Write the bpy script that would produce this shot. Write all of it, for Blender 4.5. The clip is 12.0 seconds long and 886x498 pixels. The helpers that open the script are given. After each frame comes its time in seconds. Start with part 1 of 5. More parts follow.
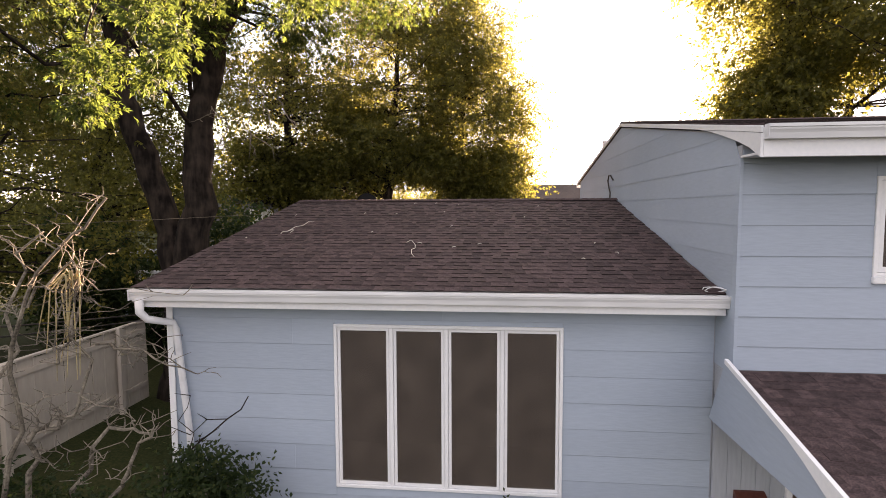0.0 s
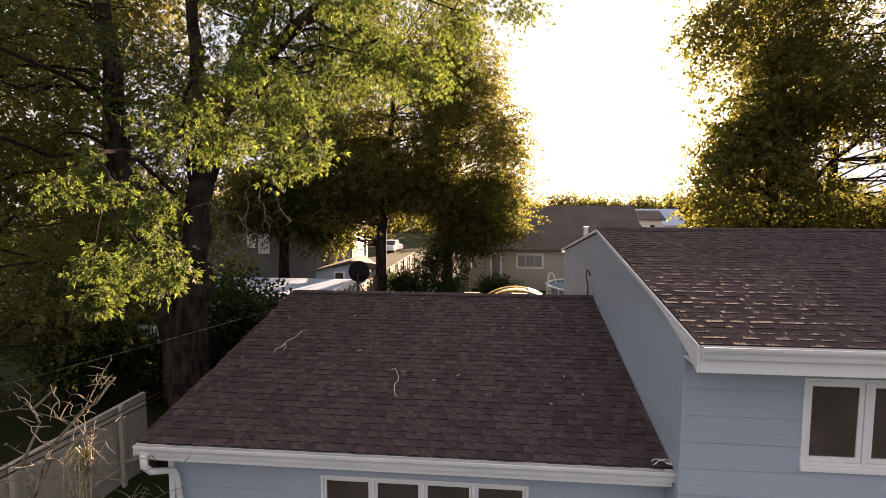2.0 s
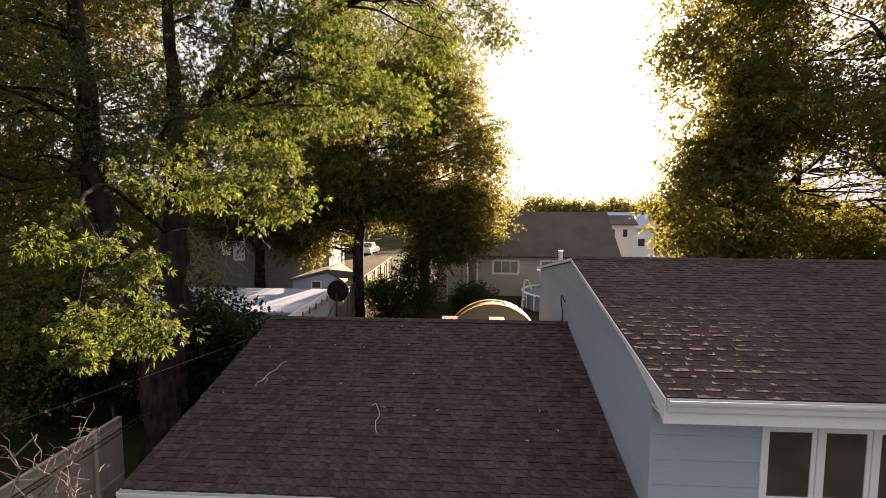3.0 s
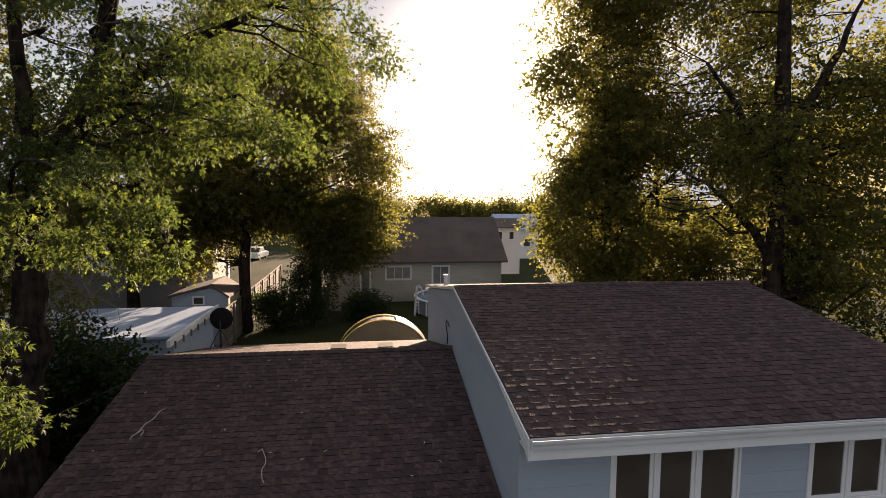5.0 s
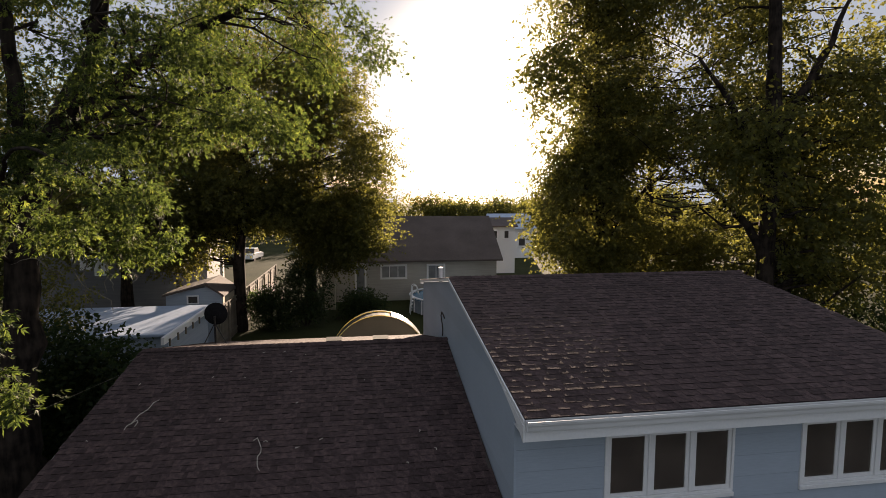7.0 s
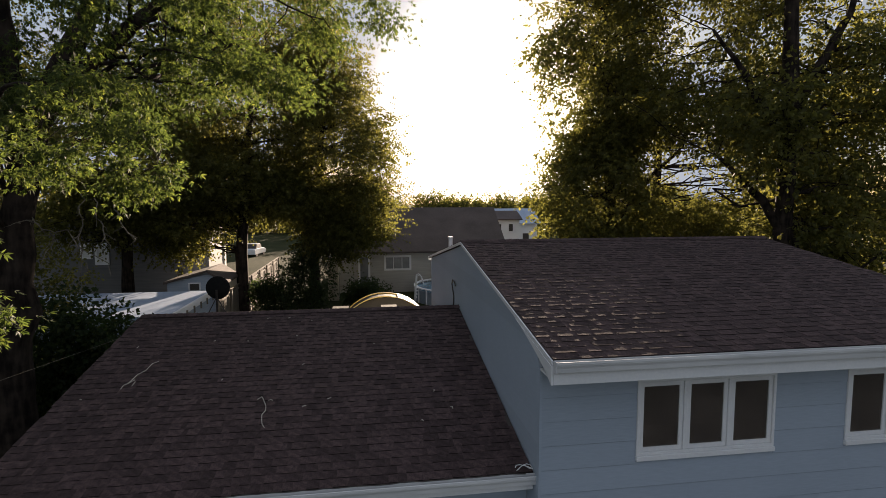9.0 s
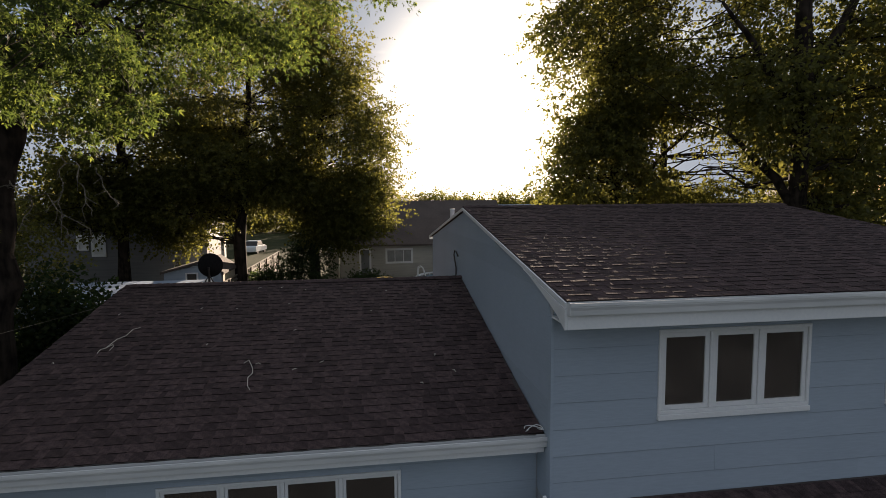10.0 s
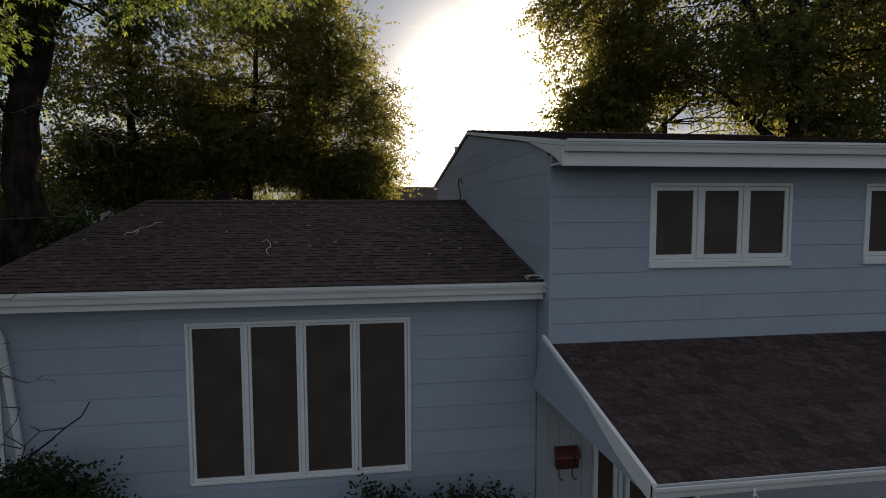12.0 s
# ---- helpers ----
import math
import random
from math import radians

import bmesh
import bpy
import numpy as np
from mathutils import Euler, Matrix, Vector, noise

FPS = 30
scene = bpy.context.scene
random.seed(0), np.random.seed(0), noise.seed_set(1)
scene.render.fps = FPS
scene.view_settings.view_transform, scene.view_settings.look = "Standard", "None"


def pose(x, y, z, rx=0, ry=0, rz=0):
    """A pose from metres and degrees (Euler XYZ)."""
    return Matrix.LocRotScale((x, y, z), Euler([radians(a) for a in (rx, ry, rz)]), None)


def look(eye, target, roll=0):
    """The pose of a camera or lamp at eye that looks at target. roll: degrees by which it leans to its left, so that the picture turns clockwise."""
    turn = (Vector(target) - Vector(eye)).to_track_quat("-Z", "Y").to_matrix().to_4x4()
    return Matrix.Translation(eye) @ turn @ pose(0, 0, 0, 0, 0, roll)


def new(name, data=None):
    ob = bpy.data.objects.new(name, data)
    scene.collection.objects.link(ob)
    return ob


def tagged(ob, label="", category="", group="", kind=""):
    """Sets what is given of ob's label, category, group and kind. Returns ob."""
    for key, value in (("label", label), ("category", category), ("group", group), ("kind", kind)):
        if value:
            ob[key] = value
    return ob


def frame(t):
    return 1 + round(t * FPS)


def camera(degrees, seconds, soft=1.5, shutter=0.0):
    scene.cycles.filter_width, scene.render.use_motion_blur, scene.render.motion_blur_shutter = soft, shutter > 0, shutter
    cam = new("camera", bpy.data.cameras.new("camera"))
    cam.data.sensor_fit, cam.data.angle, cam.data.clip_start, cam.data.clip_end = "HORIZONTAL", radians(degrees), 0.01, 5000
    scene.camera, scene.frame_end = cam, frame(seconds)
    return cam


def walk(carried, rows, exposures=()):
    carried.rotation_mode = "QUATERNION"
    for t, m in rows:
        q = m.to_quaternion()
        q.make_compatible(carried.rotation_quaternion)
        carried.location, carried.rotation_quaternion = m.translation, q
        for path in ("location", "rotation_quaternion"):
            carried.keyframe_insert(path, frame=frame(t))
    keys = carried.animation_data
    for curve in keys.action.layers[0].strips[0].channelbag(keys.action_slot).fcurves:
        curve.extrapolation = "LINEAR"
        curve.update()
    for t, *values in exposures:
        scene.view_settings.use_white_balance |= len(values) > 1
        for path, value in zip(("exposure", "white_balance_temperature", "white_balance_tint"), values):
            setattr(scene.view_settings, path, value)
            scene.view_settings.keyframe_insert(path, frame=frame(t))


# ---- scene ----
cam = camera(79.0, 12.0, soft=0.5)
PATH = [
    (0, (-2.215, -5.664, 3.838), (-2.419, -3.681, 3.686), -0.26),
    (0.5, (-2.128, -5.605, 4.314), (-2.336, -3.622, 4.160), -0.14),
    (1, (-2.034, -5.758, 4.835), (-2.242, -3.774, 4.684), -0.00),
    (1.5, (-1.950, -5.974, 5.372), (-2.158, -3.991, 5.211), 0.02),
    (2, (-1.938, -6.046, 5.839), (-2.134, -4.064, 5.667), 0.14),
    (2.5, (-1.956, -6.100, 6.137), (-2.112, -4.114, 5.962), 0.20),
    (3, (-1.978, -6.209, 6.460), (-2.086, -4.220, 6.280), 0.41),
    (3.5, (-1.969, -6.264, 6.870), (-1.989, -4.273, 6.683), 0.46),
    (3.7, (-1.970, -6.319, 7.006), (-1.935, -4.328, 6.819), 0.60),
    (5.3, (-1.776, -6.483, 7.191), (-1.481, -4.514, 7.002), 0.21),
    (5.5, (-1.754, -6.453, 7.149), (-1.458, -4.484, 6.962), 0.17),
    (6, (-1.735, -6.491, 7.068), (-1.437, -4.522, 6.885), 0.08),
    (6.5, (-1.757, -6.522, 7.016), (-1.458, -4.553, 6.832), 0.06),
    (8.5, (-1.951, -6.308, 6.537), (-1.656, -4.338, 6.357), -0.07),
    (9, (-1.943, -6.085, 6.160), (-1.651, -4.114, 5.981), -0.14),
    (9.5, (-1.921, -5.796, 5.790), (-1.634, -3.825, 5.611), -0.42),
    (10, (-1.851, -5.583, 5.440), (-1.568, -3.611, 5.268), -0.44),
    (10.5, (-1.777, -5.676, 5.049), (-1.497, -3.702, 4.886), -0.34),
    (11, (-1.816, -5.839, 4.616), (-1.540, -3.865, 4.463), -0.28),
    (11.5, (-1.902, -5.976, 4.214), (-1.626, -4.000, 4.067), -0.20),
    (12, (-2.005, -6.157, 3.814), (-1.728, -4.181, 3.667), -0.20),
]
EXPOSURES = [(0.0, 3.5, 8400, 33), (1.0, 3.05, 8400, 33), (2.0, 2.7, 8300, 32), (3.5, 2.45, 8200, 30), (5.5, 1.85, 7500, 25), (8.5, 1.7, 7100, 22), (10.0, 1.53, 7000, 20), (11.0, 1.35, 7000, 19), (12.0, 1.27, 7000, 19)]
walk(cam, [(t, look(eye, target, roll)) for t, eye, target, roll in PATH], EXPOSURES)

# ---- light: a low sun ahead of the camera, thin cloud round it, blue sky behind ----
SUN_AZ, SUN_EL = radians(14.3), radians(8.85)
SUN_DIR = Vector((math.sin(SUN_AZ) * math.cos(SUN_EL), math.cos(SUN_AZ) * math.cos(SUN_EL), math.sin(SUN_EL)))
sun = new("sun", bpy.data.lights.new("sun", "SUN"))
sun.data.energy, sun.data.angle, sun.data.color = 5.0, radians(0.6), (1.0, 0.86, 0.66)
sun.matrix_world = look(SUN_DIR * 60, (0, 0, 0))

world = bpy.data.worlds.new("world")
scene.world = world
world.use_nodes = True
wn, wl = world.node_tree.nodes, world.node_tree.links
wn.clear()
w_out, w_bg = wn.new("ShaderNodeOutputWorld"), wn.new("ShaderNodeBackground")
sky = wn.new("ShaderNodeTexSky")
sky.sky_type, sky.sun_disc, sky.sun_elevation, sky.sun_rotation = "NISHITA", False, SUN_EL, SUN_AZ
sky.air_density, sky.dust_density, sky.ozone_density = 1.3, 0.7, 2.5
w_tc = wn.new("ShaderNodeTexCoord")
# thin bright cloud with grey patches
w_map = wn.new("ShaderNodeMapping")
w_map.inputs["Scale"].default_value = (1.6, 1.6, 4.5)
w_noise = wn.new("ShaderNodeTexNoise")
w_noise.inputs["Scale"].default_value, w_noise.inputs["Detail"].default_value = 2.2, 7.0
w_ramp = wn.new("ShaderNodeValToRGB")
w_ramp.color_ramp.elements[0].position, w_ramp.color_ramp.elements[1].position = 0.33, 0.50
w_mix = wn.new("ShaderNodeMixRGB")
w_mix.inputs["Color2"].default_value = (2.5, 3.05, 3.6, 1)
# the glow of the low sun in the haze
w_dot = wn.new("ShaderNodeVectorMath")
w_dot.operation = "DOT_PRODUCT"
w_dot.inputs[1].default_value = SUN_DIR
w_max = wn.new("ShaderNodeMath")
w_max.operation, w_max.inputs[1].default_value = "MAXIMUM", 0.0
w_pow = wn.new("ShaderNodeMath")
w_pow.operation, w_pow.inputs[1].default_value = "POWER", 105.0
w_glow = wn.new("ShaderNodeMixRGB")
w_glow.blend_type, w_glow.inputs["Color2"].default_value = "ADD", (66.0, 60.0, 47.0, 1)
wl.new(w_tc.outputs["Generated"], w_map.inputs["Vector"])
wl.new(w_map.outputs[0], w_noise.inputs["Vector"])
wl.new(w_noise.outputs["Fac"], w_ramp.inputs[0])
wl.new(w_ramp.outputs[0], w_mix.inputs["Fac"])
wl.new(sky.outputs[0], w_mix.inputs["Color1"])
wl.new(w_tc.outputs["Generated"], w_dot.inputs[0])
wl.new(w_dot.outputs["Value"], w_max.inputs[0])
wl.new(w_max.outputs[0], w_pow.inputs[0])
wl.new(w_pow.outputs[0], w_glow.inputs["Fac"])
wl.new(w_mix.outputs[0], w_glow.inputs["Color1"])
wl.new(w_glow.outputs[0], w_bg.inputs["Color"])
w_bg.inputs["Strength"].default_value = 0.05
wl.new(w_bg.outputs[0], w_out.inputs[0])

# ---- materials ----


def material(name, build):
    mat = bpy.data.materials.new(name)
    mat.use_nodes = True
    nodes, links = mat.node_tree.nodes, mat.node_tree.links
    bsdf = nodes["Principled BSDF"]
    build(nodes, links, bsdf)
    return mat


def noise_node(nodes, links, scale, detail=5.0, stretch=(1, 1, 1), coord="Object"):
    tc, mp, nz = nodes.new("ShaderNodeTexCoord"), nodes.new("ShaderNodeMapping"), nodes.new("ShaderNodeTexNoise")
    mp.inputs["Scale"].default_value = stretch
    nz.inputs["Scale"].default_value, nz.inputs["Detail"].default_value = scale, detail
    links.new(tc.outputs[coord], mp.inputs["Vector"])
    links.new(mp.outputs[0], nz.inputs["Vector"])
    return nz.outputs["Fac"]


def ramp(nodes, links, fac, stops):
    r = nodes.new("ShaderNodeValToRGB")
    while len(r.color_ramp.elements) < len(stops):
        r.color_ramp.elements.new(0.5)
    for e, (p, c) in zip(r.color_ramp.elements, stops):
        e.position, e.color = p, (*c, 1)
    links.new(fac, r.inputs[0])
    return r.outputs[0]


def mix(nodes, links, fac, a, b, mode="MIX"):
    m = nodes.new("ShaderNodeMixRGB")
    m.blend_type = mode
    for socket, value in zip(m.inputs, (fac, a, b)):
        if isinstance(value, (int, float)):
            socket.default_value = value
        elif isinstance(value, tuple):
            socket.default_value = (*value, 1)
        else:
            links.new(value, socket)
    return m.outputs[0]


def bump(nodes, links, bsdf, fac, strength, distance=0.01):
    b = nodes.new("ShaderNodeBump")
    b.inputs["Strength"].default_value, b.inputs["Distance"].default_value = strength, distance
    links.new(fac, b.inputs["Height"])
    links.new(b.outputs[0], bsdf.inputs["Normal"])


def weathered(name, dark, light, rough, fine=60.0, coarse=1.2, stretch=(1, 1, 1), relief=0.3, metal=0.0, vary=0.0, island=False, spread=0.14, shine=0.5):
    """Two scales of variation, with a fine relief; vary: how far single pieces differ."""
    def build(nodes, links, bsdf):
        a = noise_node(nodes, links, fine, 6.0, stretch)
        b = noise_node(nodes, links, coarse, 4.0)
        both = mix(nodes, links, 0.5, a, b)
        col = ramp(nodes, links, both, [(0.5 - spread, dark), (0.5 + spread, light)])
        if vary:
            if island:
                rnd = nodes.new("ShaderNodeNewGeometry").outputs["Random Per Island"]
            else:
                rnd = nodes.new("ShaderNodeObjectInfo").outputs["Random"]
            tone = ramp(nodes, links, rnd, [(0.0, (1 - vary,) * 3), (1.0, (1 + vary,) * 3)])
            col = mix(nodes, links, 1.0, col, tone, "MULTIPLY")
        links.new(col, bsdf.inputs["Base Color"])
        bsdf.inputs["Roughness"].default_value, bsdf.inputs["Metallic"].default_value = rough, metal
        bsdf.inputs["Specular IOR Level"].default_value = shine
        bump(nodes, links, bsdf, a, relief)
    return material(name, build)


def leaf_material(name, dark, light, glow):
    """Leaves that let the low sun through."""
    def build(nodes, links, bsdf):
        rnd = nodes.new("ShaderNodeNewGeometry").outputs["Random Per Island"]
        big = noise_node(nodes, links, 0.35, 3.0)
        col = mix(nodes, links, big, ramp(nodes, links, rnd, [(0.0, dark), (0.5, tuple(c * 1.15 for c in dark)), (0.85, light), (1.0, glow)]), dark)
        links.new(col, bsdf.inputs["Base Color"])
        bsdf.inputs["Roughness"].default_value = 0.6
        bsdf.inputs["Specular IOR Level"].default_value = 0.25
        tr = nodes.new("ShaderNodeBsdfTranslucent")
        thin = mix(nodes, links, 1.0, col, (2.3, 2.12, 1.7), "MULTIPLY")
        links.new(thin, tr.inputs["Color"])
        sh = nodes.new("ShaderNodeMixShader")
        sh.inputs[0].default_value = 0.57
        links.new(bsdf.outputs[0], sh.inputs[1])
        links.new(tr.outputs[0], sh.inputs[2])
        links.new(sh.outputs[0], nodes["Material Output"].inputs[0])
    return material(name, build)


def glass_material():
    mat = bpy.data.materials.new("window_glass")
    mat.use_nodes = True
    nodes, links = mat.node_tree.nodes, mat.node_tree.links
    nodes.clear()
    out, see, shine, both = (nodes.new(k) for k in ("ShaderNodeOutputMaterial", "ShaderNodeBsdfTransparent", "ShaderNodeBsdfGlossy", "ShaderNodeMixShader"))
    fres = nodes.new("ShaderNodeFresnel")
    fres.inputs[0].default_value = 1.5
    see.inputs[0].default_value = (0.9, 0.92, 0.9, 1)
    shine.inputs["Roughness"].default_value = 0.02
    links.new(fres.outputs[0], both.inputs[0])
    links.new(see.outputs[0], both.inputs[1])
    links.new(shine.outputs[0], both.inputs[2])
    links.new(both.outputs[0], out.inputs[0])
    return mat


SIDING = weathered("painted_siding", (0.320, 0.382, 0.453), (0.360, 0.426, 0.501), 0.6, 45.0, 0.8, (0.15, 0.15, 1), 0.12, vary=0.04)
WALL_CORE = weathered("wall_core", (0.30, 0.32, 0.35), (0.40, 0.42, 0.45), 0.7)
GROOVED = weathered("grooved_panel", (0.33, 0.355, 0.39), (0.41, 0.44, 0.475), 0.65, 40.0, 0.9, (1, 1, 0.1), 0.2)
TRIM = weathered("white_trim", (0.72, 0.735, 0.75), (0.80, 0.80, 0.80), 0.45, 30.0, 0.7, relief=0.06)
GUTTER = weathered("white_aluminium", (0.62, 0.63, 0.64), (0.80, 0.80, 0.80), 0.38, 9.0, 0.6, (0.2, 1, 1), 0.06)
SHINGLE = weathered("shingle_piece", (0.030, 0.0195, 0.020), (0.092, 0.060, 0.059), 0.92, 90.0, 14.0, relief=0.8, vary=0.32, spread=0.12, shine=0.25)
SHINGLE_FAR = weathered("shingle_rest", (0.030, 0.0195, 0.020), (0.092, 0.060, 0.059), 0.92, 90.0, 14.0, relief=0.8, vary=0.32, island=True, spread=0.12, shine=0.25)
# near-black tone that paints the shadow lines under the shingle courses
COURSE_SHADE = weathered("course_shade", (0.014, 0.010, 0.010), (0.036, 0.028, 0.026), 0.95, 120.0, 2.0, shine=0.1)
FELT = weathered("roof_deck", (0.05, 0.042, 0.038), (0.09, 0.075, 0.068), 0.95, 120.0, 1.0)
GLASS = glass_material()
SCREEN = weathered("insect_screen", (0.030, 0.026, 0.024), (0.050, 0.043, 0.039), 0.7, 400.0, 1.5)
ROOM = weathered("room_wall", (0.25, 0.22, 0.19), (0.33, 0.29, 0.25), 0.8, 20.0)
BARK = weathered("bark", (0.010, 0.0075, 0.0065), (0.044, 0.033, 0.026), 0.97, 9.0, 3.0, (1, 1, 0.18), 1.0, spread=0.10, shine=0.1)
DRY_STALK = weathered("dry_stalk", (0.26, 0.20, 0.10), (0.50, 0.40, 0.20), 0.8, 40.0, 4.0, relief=0.4)
PALE_TWIG = weathered("bleached_twig", (0.50, 0.45, 0.38), (0.72, 0.68, 0.60), 0.85, 40.0, 4.0, relief=0.4)
TWIG = weathered("dry_twig", (0.05, 0.04, 0.03), (0.25, 0.215, 0.165), 0.9, 40.0, 4.0, relief=0.6)
LEAF_ASH = leaf_material("ash_leaf", (0.031, 0.049, 0.013), (0.105, 0.142, 0.032), (0.195, 0.225, 0.05))
LEAF_MAPLE = leaf_material("maple_leaf", (0.062, 0.066, 0.018), (0.135, 0.14, 0.036), (0.22, 0.21, 0.05))
LEAF_SHRUB = leaf_material("shrub_leaf", (0.02, 0.035, 0.014), (0.05, 0.075, 0.025), (0.09, 0.1, 0.03))
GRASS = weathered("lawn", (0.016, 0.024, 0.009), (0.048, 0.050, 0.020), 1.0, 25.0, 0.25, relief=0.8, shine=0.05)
FENCE_WOOD = weathered("fence_wood", (0.10, 0.08, 0.06), (0.20, 0.17, 0.135), 0.85, 30.0, 1.0, (1, 1, 0.12), 0.5, vary=0.15)
PALE_FENCE = weathered("pale_fence", (0.42, 0.36, 0.30), (0.52, 0.46, 0.39), 0.7, 12.0, 0.6, (1, 1, 0.3), 0.1, vary=0.05)
WHITE_ROOF = weathered("white_membrane", (0.29, 0.37, 0.49), (0.40, 0.48, 0.60), 0.6, 5.0, 0.5, relief=0.1)
FAR_WALL = weathered("far_siding", (0.36, 0.34, 0.31), (0.46, 0.44, 0.40), 0.7, 8.0, 0.5, (0.1, 0.1, 2.5), 0.3)
GREY_WALL = weathered("grey_siding", (0.115, 0.115, 0.12), (0.165, 0.165, 0.17), 0.7, 8.0, 0.5, (0.1, 0.1, 2.5), 0.3)
SHED_WALL = weathered("shed_siding", (0.26, 0.32, 0.40), (0.34, 0.40, 0.48), 0.7, 8.0, 0.5, (0.1, 0.1, 2.5), 0.3)
# tan of the garden locker, also the sunlit tone put on the shed's side
LOCKER_AND_LIT_SIDE = weathered("tan_plastic_and_lit_side", (0.46, 0.40, 0.30), (0.58, 0.51, 0.40), 0.5, 12.0, 0.8, relief=0.1)
FAR_PANE = weathered("far_pane", (0.13, 0.14, 0.15), (0.22, 0.23, 0.24), 0.25, 2.0, 0.8, relief=0.02)
DISH_BACK = weathered("dish_paint", (0.010, 0.010, 0.011), (0.018, 0.017, 0.017), 0.9, 20.0, 2.0, shine=0.1)
DARK_COVER = weathered("dark_cover", (0.020, 0.019, 0.014), (0.036, 0.032, 0.024), 0.8, 30.0, 1.2, relief=0.2)
VENT = weathered("vent_paint", (0.035, 0.036, 0.03), (0.06, 0.06, 0.05), 0.85, 30.0, 2.0, shine=0.2)
WATER = weathered("pool_water", (0.10, 0.22, 0.32), (0.14, 0.28, 0.38), 0.12, 3.0, 0.6, relief=0.15)
CAR_PAINT = weathered("car_paint", (0.55, 0.58, 0.60), (0.68, 0.70, 0.72), 0.3, 10.0)
BLIND = weathered("window_blind", (0.55, 0.56, 0.56), (0.72, 0.72, 0.70), 0.7, 8.0, 0.5, (0.1, 0.1, 6), 0.2)
FAR_ROOF = weathered("far_shingle", (0.07, 0.055, 0.05), (0.13, 0.10, 0.09), 0.9, 18.0, 0.6, (0.4, 3, 3), 0.6)
DARK_METAL = weathered("dark_metal", (0.03, 0.028, 0.027), (0.07, 0.06, 0.055), 0.5, 30.0, 2.0, metal=0.6)
CANVAS = weathered("tan_canvas", (0.055, 0.043, 0.027), (0.09, 0.07, 0.046), 0.8, 50.0, 1.2, relief=0.3)
MAILBOX = weathered("mailbox_metal", (0.09, 0.026, 0.018), (0.16, 0.048, 0.034), 0.45, 30.0, 3.0, metal=0.3)
LITTER = weathered("leaf_litter", (0.018, 0.013, 0.009), (0.06, 0.045, 0.03), 0.95, 60.0, 6.0, relief=0.8)
DOOR_WOOD = weathered("door_paint", (0.055, 0.03, 0.025), (0.09, 0.05, 0.04), 0.5, 20.0, 2.0, (1, 1, 0.2))
POOL_WALL = weathered("pool_wall", (0.20, 0.25, 0.30), (0.30, 0.35, 0.40), 0.4, 10.0)



def sheeting(name, tone):
    """Thin plastic sheeting that the sun shines through."""
    def build(nodes, links, bsdf):
        a = noise_node(nodes, links, 6.0, 3.0)
        col = ramp(nodes, links, a, [(0.3, tuple(c * 0.85 for c in tone)), (0.7, tone)])
        links.new(col, bsdf.inputs["Base Color"])
        bsdf.inputs["Roughness"].default_value = 0.3
        tr, sh = nodes.new("ShaderNodeBsdfTranslucent"), nodes.new("ShaderNodeMixShader")
        sh.inputs[0].default_value = 0.6
        links.new(col, tr.inputs["Color"])
        links.new(bsdf.outputs[0], sh.inputs[1])
        links.new(tr.outputs[0], sh.inputs[2])
        links.new(sh.outputs[0], nodes["Material Output"].inputs[0])
    return material(name, build)


GOLD_BAND, SHINY = sheeting("yellow_sheeting", (0.80, 0.66, 0.30)), sheeting("white_sheeting", (0.88, 0.88, 0.86))

# ---- building helpers ----


